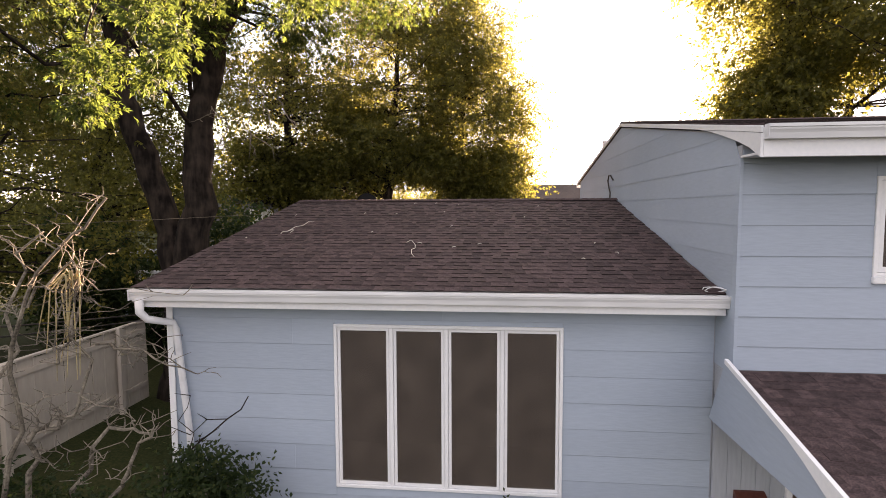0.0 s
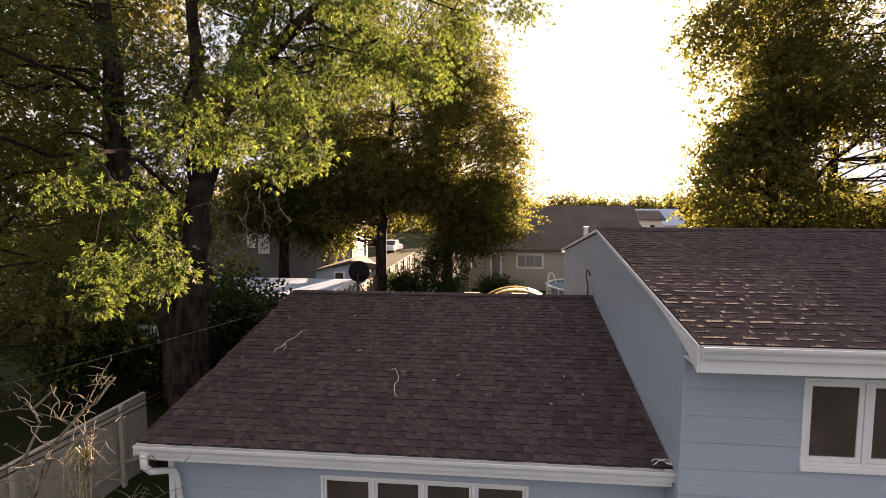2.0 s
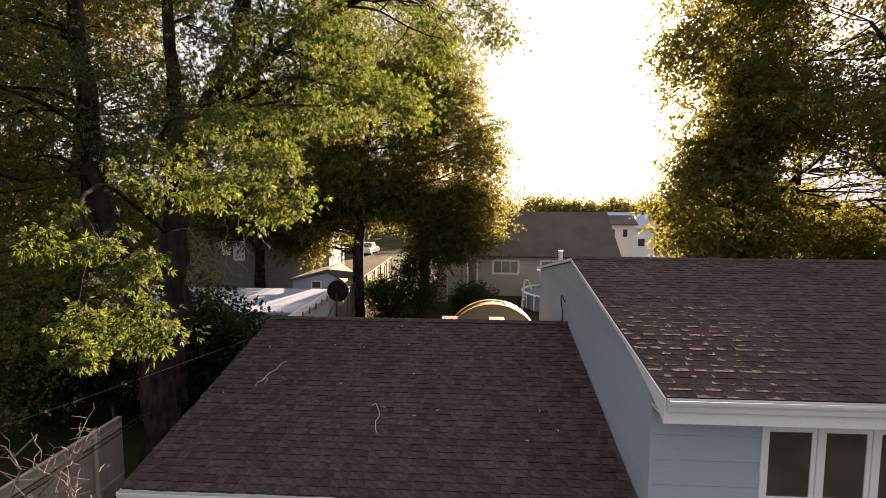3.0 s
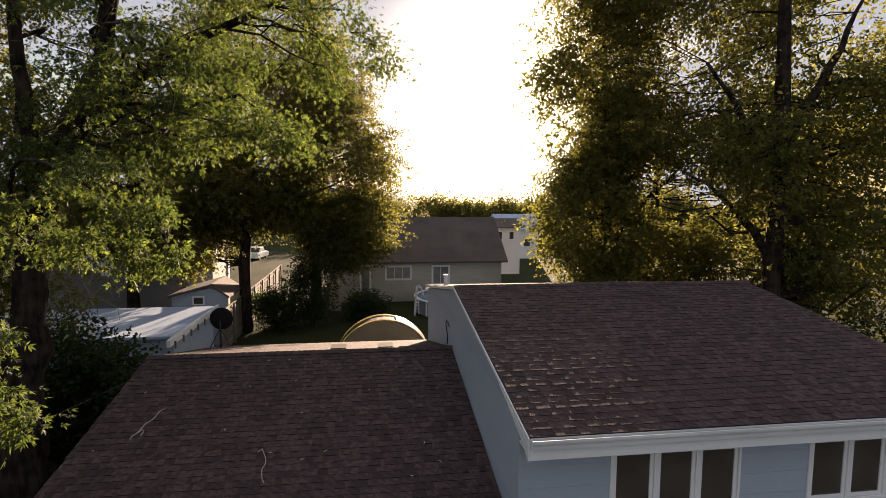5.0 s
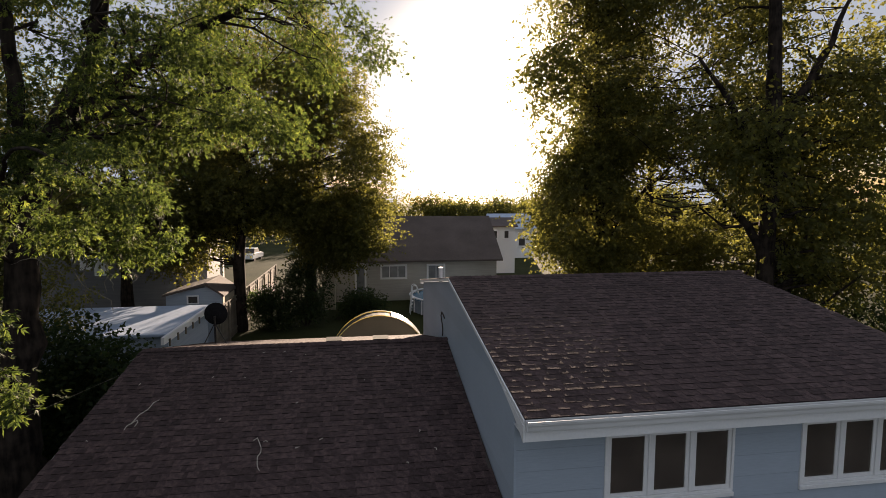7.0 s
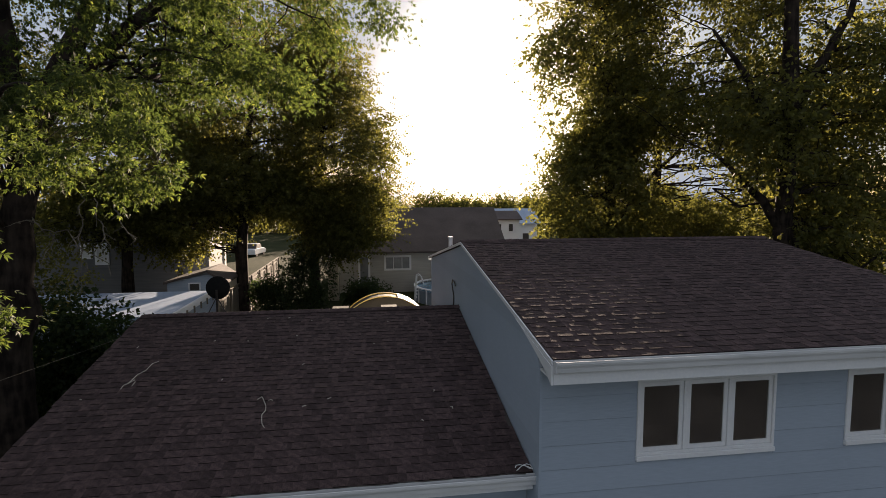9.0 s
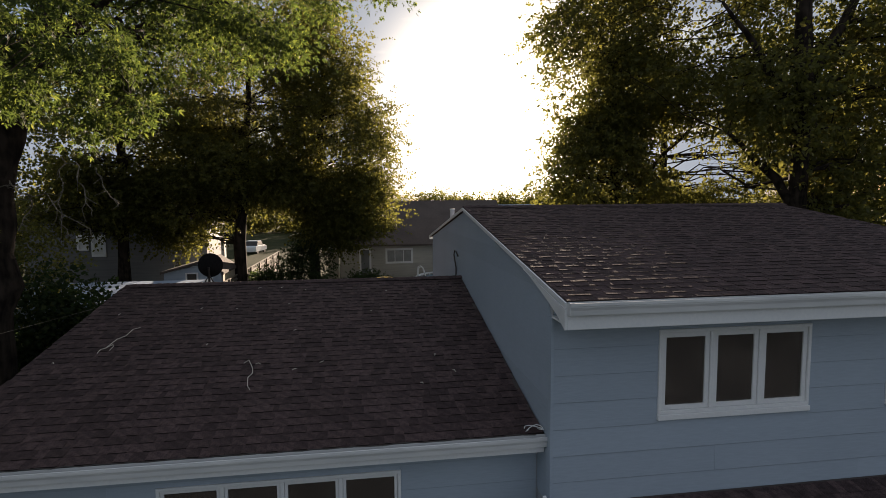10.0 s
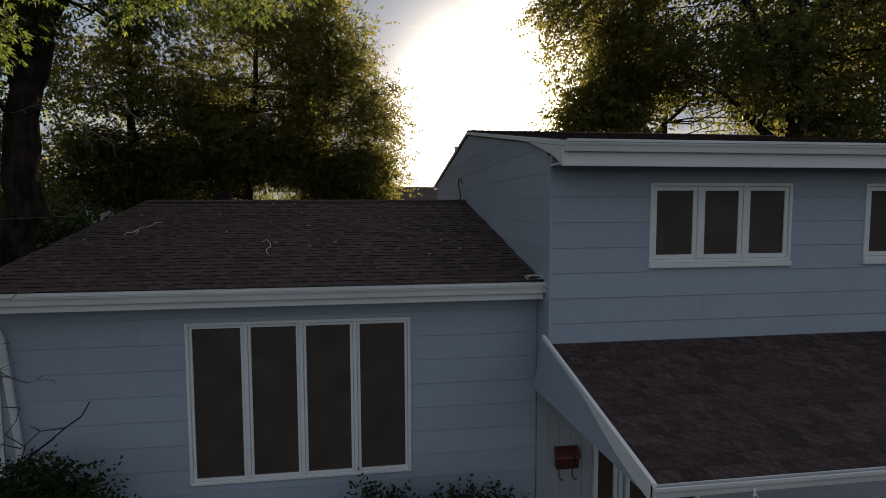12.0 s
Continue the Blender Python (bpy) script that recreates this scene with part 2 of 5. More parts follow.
class Geo:
    """Vertices and faces of one mesh."""

    def __init__(self):
        self.v, self.f = [], []

    def poly(self, pts):
        k = len(self.v)
        self.v += [tuple(p) for p in pts]
        self.f.append(tuple(range(k, k + len(pts))))

    def prism(self, low, high):
        """A closed solid between two rings of the same number of points."""
        k, n = len(self.v), len(low)
        self.v += [tuple(p) for p in low] + [tuple(p) for p in high]
        self.f.append(tuple(range(k + n - 1, k - 1, -1)))
        self.f.append(tuple(range(k + n, k + 2 * n)))
        for i in range(n):
            j = (i + 1) % n
            self.f.append((k + i, k + j, k + n + j, k + n + i))

    def box(self, x0, x1, y0, y1, z0, z1):
        self.prism([(x0, y0, z0), (x1, y0, z0), (x1, y1, z0), (x0, y1, z0)], [(x0, y0, z1), (x1, y0, z1), (x1, y1, z1), (x0, y1, z1)])

    def sweep_x(self, profile, x0, x1):
        """A profile of (y, z) drawn along x."""
        self.prism([(x0, y, z) for y, z in profile], [(x1, y, z) for y, z in profile])

    def sweep_y(self, profile, y0, y1):
        self.prism([(x, y0, z) for x, z in profile], [(x, y1, z) for x, z in profile])

    def sweep_z(self, profile, z0, z1):
        self.prism([(x, y, z0) for x, y in profile], [(x, y, z1) for x, y in profile])

    def tube(self, pts, radii, sides=8):
        """A round, tapered limb along a line of points."""
        pts = [Vector(p) for p in pts]
        rings = []
        for i, p in enumerate(pts):
            d = (pts[min(i + 1, len(pts) - 1)] - pts[max(i - 1, 0)]).normalized()
            u = d.orthogonal().normalized() if i == 0 else (u - d * u.dot(d)).normalized()
            w = d.cross(u)
            k = len(self.v)
            for s in range(sides):
                a = 2 * math.pi * s / sides
                self.v.append(tuple(p + (u * math.cos(a) + w * math.sin(a)) * radii[i]))
            rings.append(k)
        for a, b in zip(rings, rings[1:]):
            for s in range(sides):
                t = (s + 1) % sides
                self.f.append((a + s, a + t, b + t, b + s))
        self.f.append(tuple(range(rings[0] + sides - 1, rings[0] - 1, -1)))
        self.f.append(tuple(range(rings[-1], rings[-1] + sides)))

    def mesh(self, name, mat, bevel=0.0, smooth=False):
        me = bpy.data.meshes.new(name)
        me.from_pydata(self.v, [], self.f)
        me.materials.append(mat)
        if bevel:
            bm = bmesh.new()
            bm.from_mesh(me)
            bmesh.ops.recalc_face_normals(bm, faces=bm.faces)
            bmesh.ops.bevel(bm, geom=list(bm.edges), offset=bevel, segments=1, affect="EDGES", clamp_overlap=True)
            bm.to_mesh(me)
            bm.free()
        if smooth:
            me.polygons.foreach_set("use_smooth", [True] * len(me.polygons))
        me.update()
        return me


def part(name, geo, mat, parent=None, label="", bevel=0.0, smooth=False):
    """Links one mesh object, under a thing or a part."""
    ob = new(name, geo.mesh(name, mat, bevel, smooth))
    if parent is not None:
        ob.parent = parent
        ob.matrix_parent_inverse = Matrix.Translation(parent.location).inverted() if parent.parent is None else Matrix()
    return tagged(ob, label)


def thing(name, label, category, group="", kind="", at=(0, 0, 0)):
    ob = new(name)
    ob.location = at
    ob.empty_display_size = 0.2
    return tagged(ob, label, category, group, kind)


def box_geo(*size):
    g = Geo()
    g.box(*size)
    return g


GROUND = -0.5

# ---- ground ----
g = Geo()
ring = [0, 14, 30, 60, 120, 300, 900]
for a, b in zip(ring, ring[1:]):
    for i in range(24):
        t0, t1 = 2 * math.pi * i / 24, 2 * math.pi * (i + 1) / 24
        corners = [(a, t0), (b, t0), (b, t1), (a, t1)] if a else [(a, t0), (b, t0), (b, t1)]
        g.poly([(r * math.cos(t), 10 + r * math.sin(t), GROUND) for r, t in corners])
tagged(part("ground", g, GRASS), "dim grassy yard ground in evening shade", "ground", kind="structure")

# ---- the house: a low wing, and a taller wing beside it ----
LOW_X0, LOW_RIDGE_Y, LOW_RIDGE_Z, LOW_EAVE_Y, LOW_EAVE_Z = -6.15, 4.75, 3.975, -0.25, 2.99
TALL_X1, TALL_RIDGE_Y, TALL_RIDGE_Z, TALL_EAVE_Y, TALL_EAVE_Z = 6.65, 4.45, 5.345, -0.87, 4.515
TALL_FRONT, LOW_BACK_Z = -0.45, 2.80
LOW_PITCH, LOW_BACK_PITCH = (LOW_RIDGE_Z - LOW_EAVE_Z) / (LOW_RIDGE_Y - LOW_EAVE_Y), (LOW_RIDGE_Z - LOW_BACK_Z) / (LOW_RIDGE_Y - LOW_EAVE_Y)
TALL_PITCH = (TALL_RIDGE_Z - TALL_EAVE_Z) / (TALL_RIDGE_Y - TALL_EAVE_Y)
house = thing("house", "split-level house with pale grey-blue siding and brown shingle roofs", "house")


def front_wall(name, x0, x1, y, z0, z1, holes, depth=0.15, label=""):
    """A wall facing -y with through openings (x0, x1, z0, z1), all at the same height."""
    w = Geo()
    lo, hi = holes[0][2], holes[0][3]
    w.box(x0, x1, y, y + depth, z0, lo)
    w.box(x0, x1, y, y + depth, hi, z1)
    edge = x0
    for hx0, hx1, _, _ in holes:
        w.box(edge, hx0, y, y + depth, lo, hi)
        edge = hx1
    w.box(edge, x1, y, y + depth, lo, hi)
    return part(name, w, WALL_CORE, house, label)


def siding(parent, x0, x1, y, z0, z1, holes, exposure, rng, butt=0.016):
    """Lapped boards on a wall facing -y, cut round the openings, with butt joints."""
    z = z0
    while z < z1 - 0.02:
        top = min(z + exposure, z1)
        cuts = [(x0, x1)]
        for hx0, hx1, hz0, hz1 in holes:
            if z < hz1 and top > hz0:
                cuts = [s for a, b in cuts for s in ((a, min(b, hx0)), (max(a, hx1), b)) if s[1] - s[0] > 0.02]
                for low, high in ((z, hz0 - 0.002), (hz1 + 0.002, top)):
                    if high - low > 0.02 and low >= z - 0.001 and high <= top + 0.001:
                        p = Geo()
                        p.sweep_x([(y - 0.003, low), (y - 0.012, low), (y - 0.006, high), (y - 0.003, high)], hx0 + 0.002, hx1 - 0.002)
                        part("siding_board", p, SIDING, parent)
        for a, b in cuts:
            x = a
            while x < b - 0.01:
                length = rng.choice((2.4, 3.0, 3.66)) if x > a else rng.uniform(0.9, 3.6)
                end = b if b - x - length < 0.4 else x + length
                t = rng.uniform(-0.0008, 0.0008)
                p = Geo()
                p.sweep_x([(y - 0.003, z - 0.012), (y - butt - 0.001 + t, z - 0.012), (y - butt - 0.003 + t, z - 0.006), (y - 0.006 + t, top), (y - 0.003, top)], x + 0.0004, end - 0.0004)
                part("siding_board", p, SIDING, parent)
                x = end
        z += exposure


def window(x0, x1, z0, z1, y, lights, sill, label):
    """A row of casements in one white frame, with dark insect screens, set in a wall facing -y."""
    win = part("window", frame_ring(x0, x1, z0, z1, y - 0.030, y + 0.10, 0.036), TRIM, house, label, bevel=0.004)
    w = 0.048 if sill else 0.030
    step = (x1 - x0 - 0.072) / lights
    for i in range(lights):
        a, b = x0 + 0.036 + step * i, x0 + 0.036 + step * (i + 1)
        if i:
            part("mullion", box_geo(a - 0.022, a + 0.022, y - 0.026, y + 0.09, z0 + 0.037, z1 - 0.037), TRIM, win, bevel=0.004)
        l, r = a + (0.024 if i else 0.002), b - (0.024 if i < lights - 1 else 0.002)
        part("sash", frame_ring(l, r, z0 + 0.039, z1 - 0.039, y - 0.012, y + 0.04, w + 0.002), TRIM, win, bevel=0.003)
        part("screen", box_geo(l + w, r - w, y + 0.004, y + 0.007, z0 + 0.039 + w, z1 - 0.039 - w), SCREEN_MESH, win, "dark insect screen")
        pane = part("pane", box_geo(l + w + 0.001, r - w - 0.001, y + 0.024, y + 0.029, z0 + 0.04 + w, z1 - 0.04 - w), GLASS, win)
        pane.visible_shadow = False
    if sill:
        part("window_sill", box_geo(x0 - 0.004, x1 + 0.004, y - 0.050, y - 0.002, z0 - 0.062, z0 - 0.002), TRIM, win, bevel=0.006)
    return win


def frame_ring(x0, x1, z0, z1, y0, y1, w):
    """Four mitred bars round an opening in a wall facing -y."""
    r = Geo()
    out, inn = [(x0, z0), (x1, z0), (x1, z1), (x0, z1)], [(x0 + w, z0 + w), (x1 - w, z0 + w), (x1 - w, z1 - w), (x0 + w, z1 - w)]
    k = len(r.v)
    for y in (y0, y1):
        r.v += [(x, y, z) for x, z in out] + [(x, y, z) for x, z in inn]
    for i in range(4):
        j = (i + 1) % 4
        r.f += [(k + i, k + j, k + 4 + j, k + 4 + i), (k + 12 + i, k + 12 + j, k + 8 + j, k + 8 + i),
                (k + i, k + 8 + i, k + 8 + j, k + j), (k + 4 + i, k + 4 + j, k + 12 + j, k + 12 + i)]
    return r


def screen_build(nodes, links, bsdf):
    a = noise_node(nodes, links, 3.0, 3.0)
    links.new(ramp(nodes, links, a, [(0.3, (0.060, 0.045, 0.036)), (0.7, (0.105, 0.080, 0.064))]), bsdf.inputs["Base Color"])
    bsdf.inputs["Roughness"].default_value = 0.6
    see, both = nodes.new("ShaderNodeBsdfTransparent"), nodes.new("ShaderNodeMixShader")
    both.inputs[0].default_value = 0.7
    links.new(see.outputs[0], both.inputs[1])
    links.new(bsdf.outputs[0], both.inputs[2])
    links.new(both.outputs[0], nodes["Material Output"].inputs[0])


SCREEN_MESH = material("screen_mesh", screen_build)
rng = random.Random(4)

# low wing walls
LOW_HOLE = [(-4.005, -1.53, 0.735, 2.58)]
low_front = front_wall("wall", -5.90, -0.005, 0.0, GROUND, 2.96, LOW_HOLE, label="low front wall in pale grey-blue lap siding")
siding(low_front, -5.90, -0.02, 0.0, -0.21, 2.90, LOW_HOLE, 0.285, rng, 0.0095)
part("corner_board", box_geo(-5.935, -5.86, -0.032, -0.0205, GROUND + 0.1, 2.88), TRIM, low_front, bevel=0.003)
g = Geo()
lz = lambda y: LOW_RIDGE_Z - 0.06 - abs(y - LOW_RIDGE_Y) * (LOW_PITCH if y < LOW_RIDGE_Y else LOW_BACK_PITCH)
g.prism([(-5.9, 0.16, GROUND), (-5.9, 9.4, GROUND), (-5.9, 9.4, lz(9.4)), (-5.9, LOW_RIDGE_Y, lz(LOW_RIDGE_Y)), (-5.9, 0.16, lz(0.16))],
        [(-5.75, 0.16, GROUND), (-5.75, 9.4, GROUND), (-5.75, 9.4, lz(9.4)), (-5.75, LOW_RIDGE_Y, lz(LOW_RIDGE_Y)), (-5.75, 0.16, lz(0.16))])
part("wall", g, SIDING, house, "gable end wall of the low wing")
part("wall", box_geo(-5.74, -0.005, 9.25, 9.4, GROUND, 2.83), SIDING, house, "back wall of the low wing")
part("interior_wall", box_geo(-5.74, -0.005, 3.2, 3.3, GROUND + 0.31, 2.9), ROOM, house)
part("interior_floor", box_geo(-5.74, -0.005, 0.16, 3.19, GROUND + 0.1, GROUND + 0.3), ROOM, house)
part("interior_ceiling", box_geo(-5.74, -0.005, 0.16, 3.19, 2.70, 2.76), ROOM, house)

# tall wing walls; the upper storey stands out over the entry
TALL_HOLES = [(1.15, 2.925, 3.20, 4.105), (3.90, 5.675, 3.20, 4.105)]
tall_front = front_wall("wall", 0.0, 6.5, TALL_FRONT, 1.9, 4.40, TALL_HOLES, label="upper front wall in pale grey-blue lap siding")
siding(tall_front, 0.008, 6.5, TALL_FRONT, 2.26, 4.36, TALL_HOLES, 0.283, rng, 0.0125)
entry_wall = part("wall", box_geo(0.0, 6.5, -0.02, 0.13, GROUND, 1.9), GROOVED, house, "lower front wall in grooved panels")
part("soffit", box_geo(0.0, 6.5, TALL_FRONT + 0.02, 0.12, 1.905, 1.93), TRIM, house)
tz = lambda y: TALL_RIDGE_Z - 0.075 - abs(y - TALL_RIDGE_Y) * TALL_PITCH
TALL_BACK = 9.3
for x0, x1, label in ((0.0, 0.15, "side wall of the taller wing above the low roof"), (6.35, 6.5, "far side wall of the taller wing")):
    g = Geo()
    ys = [(TALL_FRONT + 0.15, 1.9), (0.13, 1.9), (0.13, GROUND), (TALL_BACK, GROUND), (TALL_BACK, tz(TALL_BACK)), (TALL_RIDGE_Y, tz(TALL_RIDGE_Y)), (TALL_FRONT + 0.15, tz(TALL_FRONT + 0.15))]
    g.prism([(x0, y, z) for y, z in ys], [(x1, y, z) for y, z in ys])
    side = part("wall", g, WALL_CORE, house, label)
    if x0 == 0.0:
        z = 2.26
        while z < tz(TALL_RIDGE_Y) - 0.02:
            top = min(z + 0.283, tz(TALL_RIDGE_Y) - 0.004)
            reach = lambda zz: max(0.02, (TALL_RIDGE_Z - 0.085 - zz) / TALL_PITCH)
            a0, a1 = max(TALL_FRONT + 0.005, TALL_RIDGE_Y - reach(z)), max(TALL_FRONT + 0.005, TALL_RIDGE_Y - reach(top))
            b0, b1 = min(TALL_BACK, TALL_RIDGE_Y + reach(z)), min(TALL_BACK, TALL_RIDGE_Y + reach(top))
            p = Geo()
            p.prism([(-0.009, a0, z - 0.01), (-0.002, a0, z - 0.01), (-0.002, b0, z - 0.01), (-0.009, b0, z - 0.01)],
                    [(-0.005, a1, top), (-0.002, a1, top), (-0.002, b1, top), (-0.005, b1, top)])
            part("siding_board", p, SIDING, side)
            z += 0.283
part("wall", box_geo(0.0, 6.5, TALL_BACK - 0.15, TALL_BACK, GROUND, 4.45), SIDING, house, "back wall of the taller wing")
g = box_geo(-0.022, -0.0145, TALL_FRONT - 0.001, TALL_FRONT + 0.06, 2.3, 4.279)
g.box(-0.022, 0.0075, TALL_FRONT - 0.021, TALL_FRONT - 0.001, 2.3, 4.279)
part("corner_board", g, SIDING, tall_front)
part("interior_wall", box_geo(0.16, 6.34, 2.8, 2.9, 2.0, 4.58), ROOM, house)
part("interior_floor", box_geo(0.16, 6.34, TALL_FRONT + 0.16, 2.79, 1.95, 2.05), ROOM, house)
part("interior_ceiling", box_geo(0.16, 6.34, TALL_FRONT + 0.16, 2.79, 4.40, 4.46), ROOM, house)

window(*LOW_HOLE[0], 0.0, 4, False, "white four-light casement window with dark screens")
for x0, x1, z0, z1 in TALL_HOLES:
    window(x0, x1, z0, z1, TALL_FRONT, 3, True, "white three-light casement window with dark screens")


def slope_deck(name, x0, x1, y0, z0, y1, z1, thick, label):
    """One slope of a roof as a solid deck."""
    d = Geo()
    d.sweep_x([(y0, z0 - thick), (y1, z1 - thick), (y1, z1), (y0, z0)], x0, x1)
    return part(name, d, FELT, house, label)


low_roof = slope_deck("roof", LOW_X0, -0.016, LOW_EAVE_Y, LOW_EAVE_Z, LOW_RIDGE_Y, LOW_RIDGE_Z, 0.05, "low brown asphalt shingle roof")
low_back = slope_deck("roof", LOW_X0, -0.016, LOW_RIDGE_Y * 2 - LOW_EAVE_Y, LOW_BACK_Z, LOW_RIDGE_Y, LOW_RIDGE_Z, 0.05, "back slope of the low roof")
tall_roof = slope_deck("roof", -0.022, TALL_X1, TALL_EAVE_Y, TALL_EAVE_Z, TALL_RIDGE_Y, TALL_RIDGE_Z, 0.05, "upper brown asphalt shingle roof")
tall_back = slope_deck("roof", -0.022, TALL_X1, TALL_RIDGE_Y * 2 - TALL_EAVE_Y, TALL_EAVE_Z, TALL_RIDGE_Y, TALL_RIDGE_Z, 0.05, "back slope of the upper roof")
PORCH_Y0, PORCH_Z0, PORCH_Y1, PORCH_Z1 = -2.79, 1.905, TALL_FRONT - 0.02, 2.31
porch_roof = slope_deck("roof", -0.06, 5.2, PORCH_Y0, PORCH_Z0, PORCH_Y1, PORCH_Z1, 0.06, "porch roof of mottled brown shingles")


def gutter(x0, x1, y, z, depth=0.085, high=0.12, label="white aluminium gutter"):
    """A K-style gutter along x, open above, its lip at the front."""
    g = Geo()
    t = 0.006
    g.sweep_x([(y, z), (y, z - high), (y - depth * 0.6, z - high), (y - depth * 0.72, z - high * 0.60), (y - depth * 0.88, z - high * 0.36), (y - depth * 0.88, z - high * 0.24), (y - depth, z - high * 0.22), (y - depth, z),
               (y - depth + 0.014, z), (y - depth + 0.014, z - 0.012), (y - depth + t, z - 0.012), (y - depth * 0.88 + t, z - high * 0.36),
               (y - depth * 0.72 + t, z - high * 0.60), (y - depth * 0.6 + t, z - high + t), (y - t, z - high + t), (y - t, z)], x0, x1)
    gut = part("gutter", g, GUTTER, house, label)
    part("debris", box_geo(x0 + 0.006, x1 - 0.006, y - depth * 0.86 + 0.012, y - 0.008, z - high * 0.3 - 0.012, z - high * 0.3), LITTER, gut, "dark leaf litter in the gutter")
    for x in (x0, x1):
        part("end_cap", box_geo(x - 0.003, x + 0.003, y - depth * 0.9, y, z - high, z), GUTTER, gut)
    return gut


# eave boards and gutters
part("fascia", box_geo(LOW_X0 + 0.06, -0.02, LOW_EAVE_Y - 0.025, LOW_EAVE_Y - 0.001, 2.785, 2.975), TRIM, house, "white fascia board", bevel=0.003)
part("soffit", box_geo(LOW_X0 + 0.06, -0.02, LOW_EAVE_Y, -0.021, 2.80, 2.82), TRIM, house)
gutter(LOW_X0, 0.03, LOW_EAVE_Y - 0.026, 2.985)
part("fascia", box_geo(-0.02, TALL_X1, TALL_EAVE_Y - 0.025, TALL_EAVE_Y - 0.001, 4.25, 4.50), TRIM, house, "white fascia board", bevel=0.003)
part("soffit", box_geo(-0.021, TALL_X1 - 0.1, TALL_EAVE_Y, TALL_FRONT - 0.021, 4.28, 4.30), TRIM, house)
gutter(-0.018, TALL_X1, TALL_EAVE_Y - 0.026, 4.515)
gutter(-0.03, TALL_X1, TALL_RIDGE_Y * 2 - TALL_EAVE_Y + 0.09, 4.51)


def rake(x0, x1, y0, z0, y1, z1, high, name="rake_board", label="white rake board", mat=TRIM):
    r = Geo()
    r.sweep_x([(y0, z0 - high), (y1, z1 - high), (y1, z1), (y0, z0)], x0, x1)
    return part(name, r, mat, house, label, bevel=0.002)


rake(-0.042, -0.024, TALL_EAVE_Y - 0.02, TALL_EAVE_Z - 0.005, TALL_RIDGE_Y, TALL_RIDGE_Z - 0.005, 0.055)
rake(-0.042, -0.024, TALL_RIDGE_Y * 2 - TALL_EAVE_Y, TALL_EAVE_Z - 0.005, TALL_RIDGE_Y, TALL_RIDGE_Z - 0.005, 0.055)
rake(TALL_X1 + 0.002, TALL_X1 + 0.025, TALL_EAVE_Y, TALL_EAVE_Z - 0.01, TALL_RIDGE_Y, TALL_RIDGE_Z - 0.01, 0.15)
rake(LOW_X0 - 0.025, LOW_X0 - 0.002, LOW_EAVE_Y, LOW_EAVE_Z - 0.01, LOW_RIDGE_Y, LOW_RIDGE_Z - 0.01, 0.15)
rake(LOW_X0 - 0.025, LOW_X0 - 0.002, LOW_RIDGE_Y * 2 - LOW_EAVE_Y, LOW_BACK_Z - 0.01, LOW_RIDGE_Y, LOW_RIDGE_Z - 0.01, 0.15)
# the rake flares into a white boxed return at the eave, with a curved lower edge
g = Geo()
curve = [(TALL_EAVE_Y - 0.024 + 1.35 * t, 4.25 + (0.42 * t ** 0.75)) for t in (0.0, 0.15, 0.3, 0.45, 0.6, 0.8, 1.0)]
g.sweep_x(curve + [(curve[-1][0], TALL_EAVE_Z + TALL_PITCH * (curve[-1][0] - TALL_EAVE_Y) - 0.062), (TALL_EAVE_Y - 0.024, TALL_EAVE_Z - 0.066)], -0.046, -0.0225)
part("eave_return", g, TRIM, house, "white curved end board of the eave")
# porch gable end: a white edge strip that flares towards the eave, over a wide painted board
edge_z = lambda y: PORCH_Z0 + 0.04 + (y - PORCH_Y0) * (PORCH_Z1 + 0.065 - PORCH_Z0) / (PORCH_Y1 - PORCH_Y0)
g = Geo()
lower = [(PORCH_Y1, 0.045), (-1.1, 0.045), (-1.55, 0.052), (-1.8, 0.08), (-2.05, 0.125), (-2.3, 0.155), (-2.55, 0.16), (PORCH_Y0 - 0.05, 0.15)]
g.sweep_x([(y, edge_z(y) - d) for y, d in lower] + [(PORCH_Y0 - 0.05, edge_z(PORCH_Y0 - 0.05)), (PORCH_Y1, edge_z(PORCH_Y1))], -0.098, -0.064)
part("rake_board", g, TRIM, house, "white porch rake board that flares at the eave")
g = Geo()
g.sweep_x([(-0.1, 1.70), (PORCH_Y0 + 0.02, 1.795), (PORCH_Y0 + 0.02, edge_z(PORCH_Y0) - 0.05), (PORCH_Y1 + 0.02, edge_z(PORCH_Y1) - 0.02)], -0.082, -0.062)
part("gable_board", g, SIDING, house, "painted gable board of the porch", bevel=0.002)
part("fascia", box_geo(-0.06, 5.2, PORCH_Y0 - 0.028, PORCH_Y0 - 0.002, PORCH_Z0 - 0.075, PORCH_Z0 + 0.005), TRIM, house, "white porch fascia", bevel=0.003)
gutter(-0.095, 5.2, PORCH_Y0 - 0.029, PORCH_Z0 + 0.012, 0.06, 0.085, "white porch gutter")
part("beam", box_geo(-0.055, 5.2, PORCH_Y0 + 0.02, PORCH_Y0 + 0.12, PORCH_Z0 - 0.10, PORCH_Z0 - 0.066), TRIM, house)
part("porch_ceiling", box_geo(0.0, 5.2, PORCH_Y0 + 0.13, -0.03, 1.80, 1.82), TRIM, house)

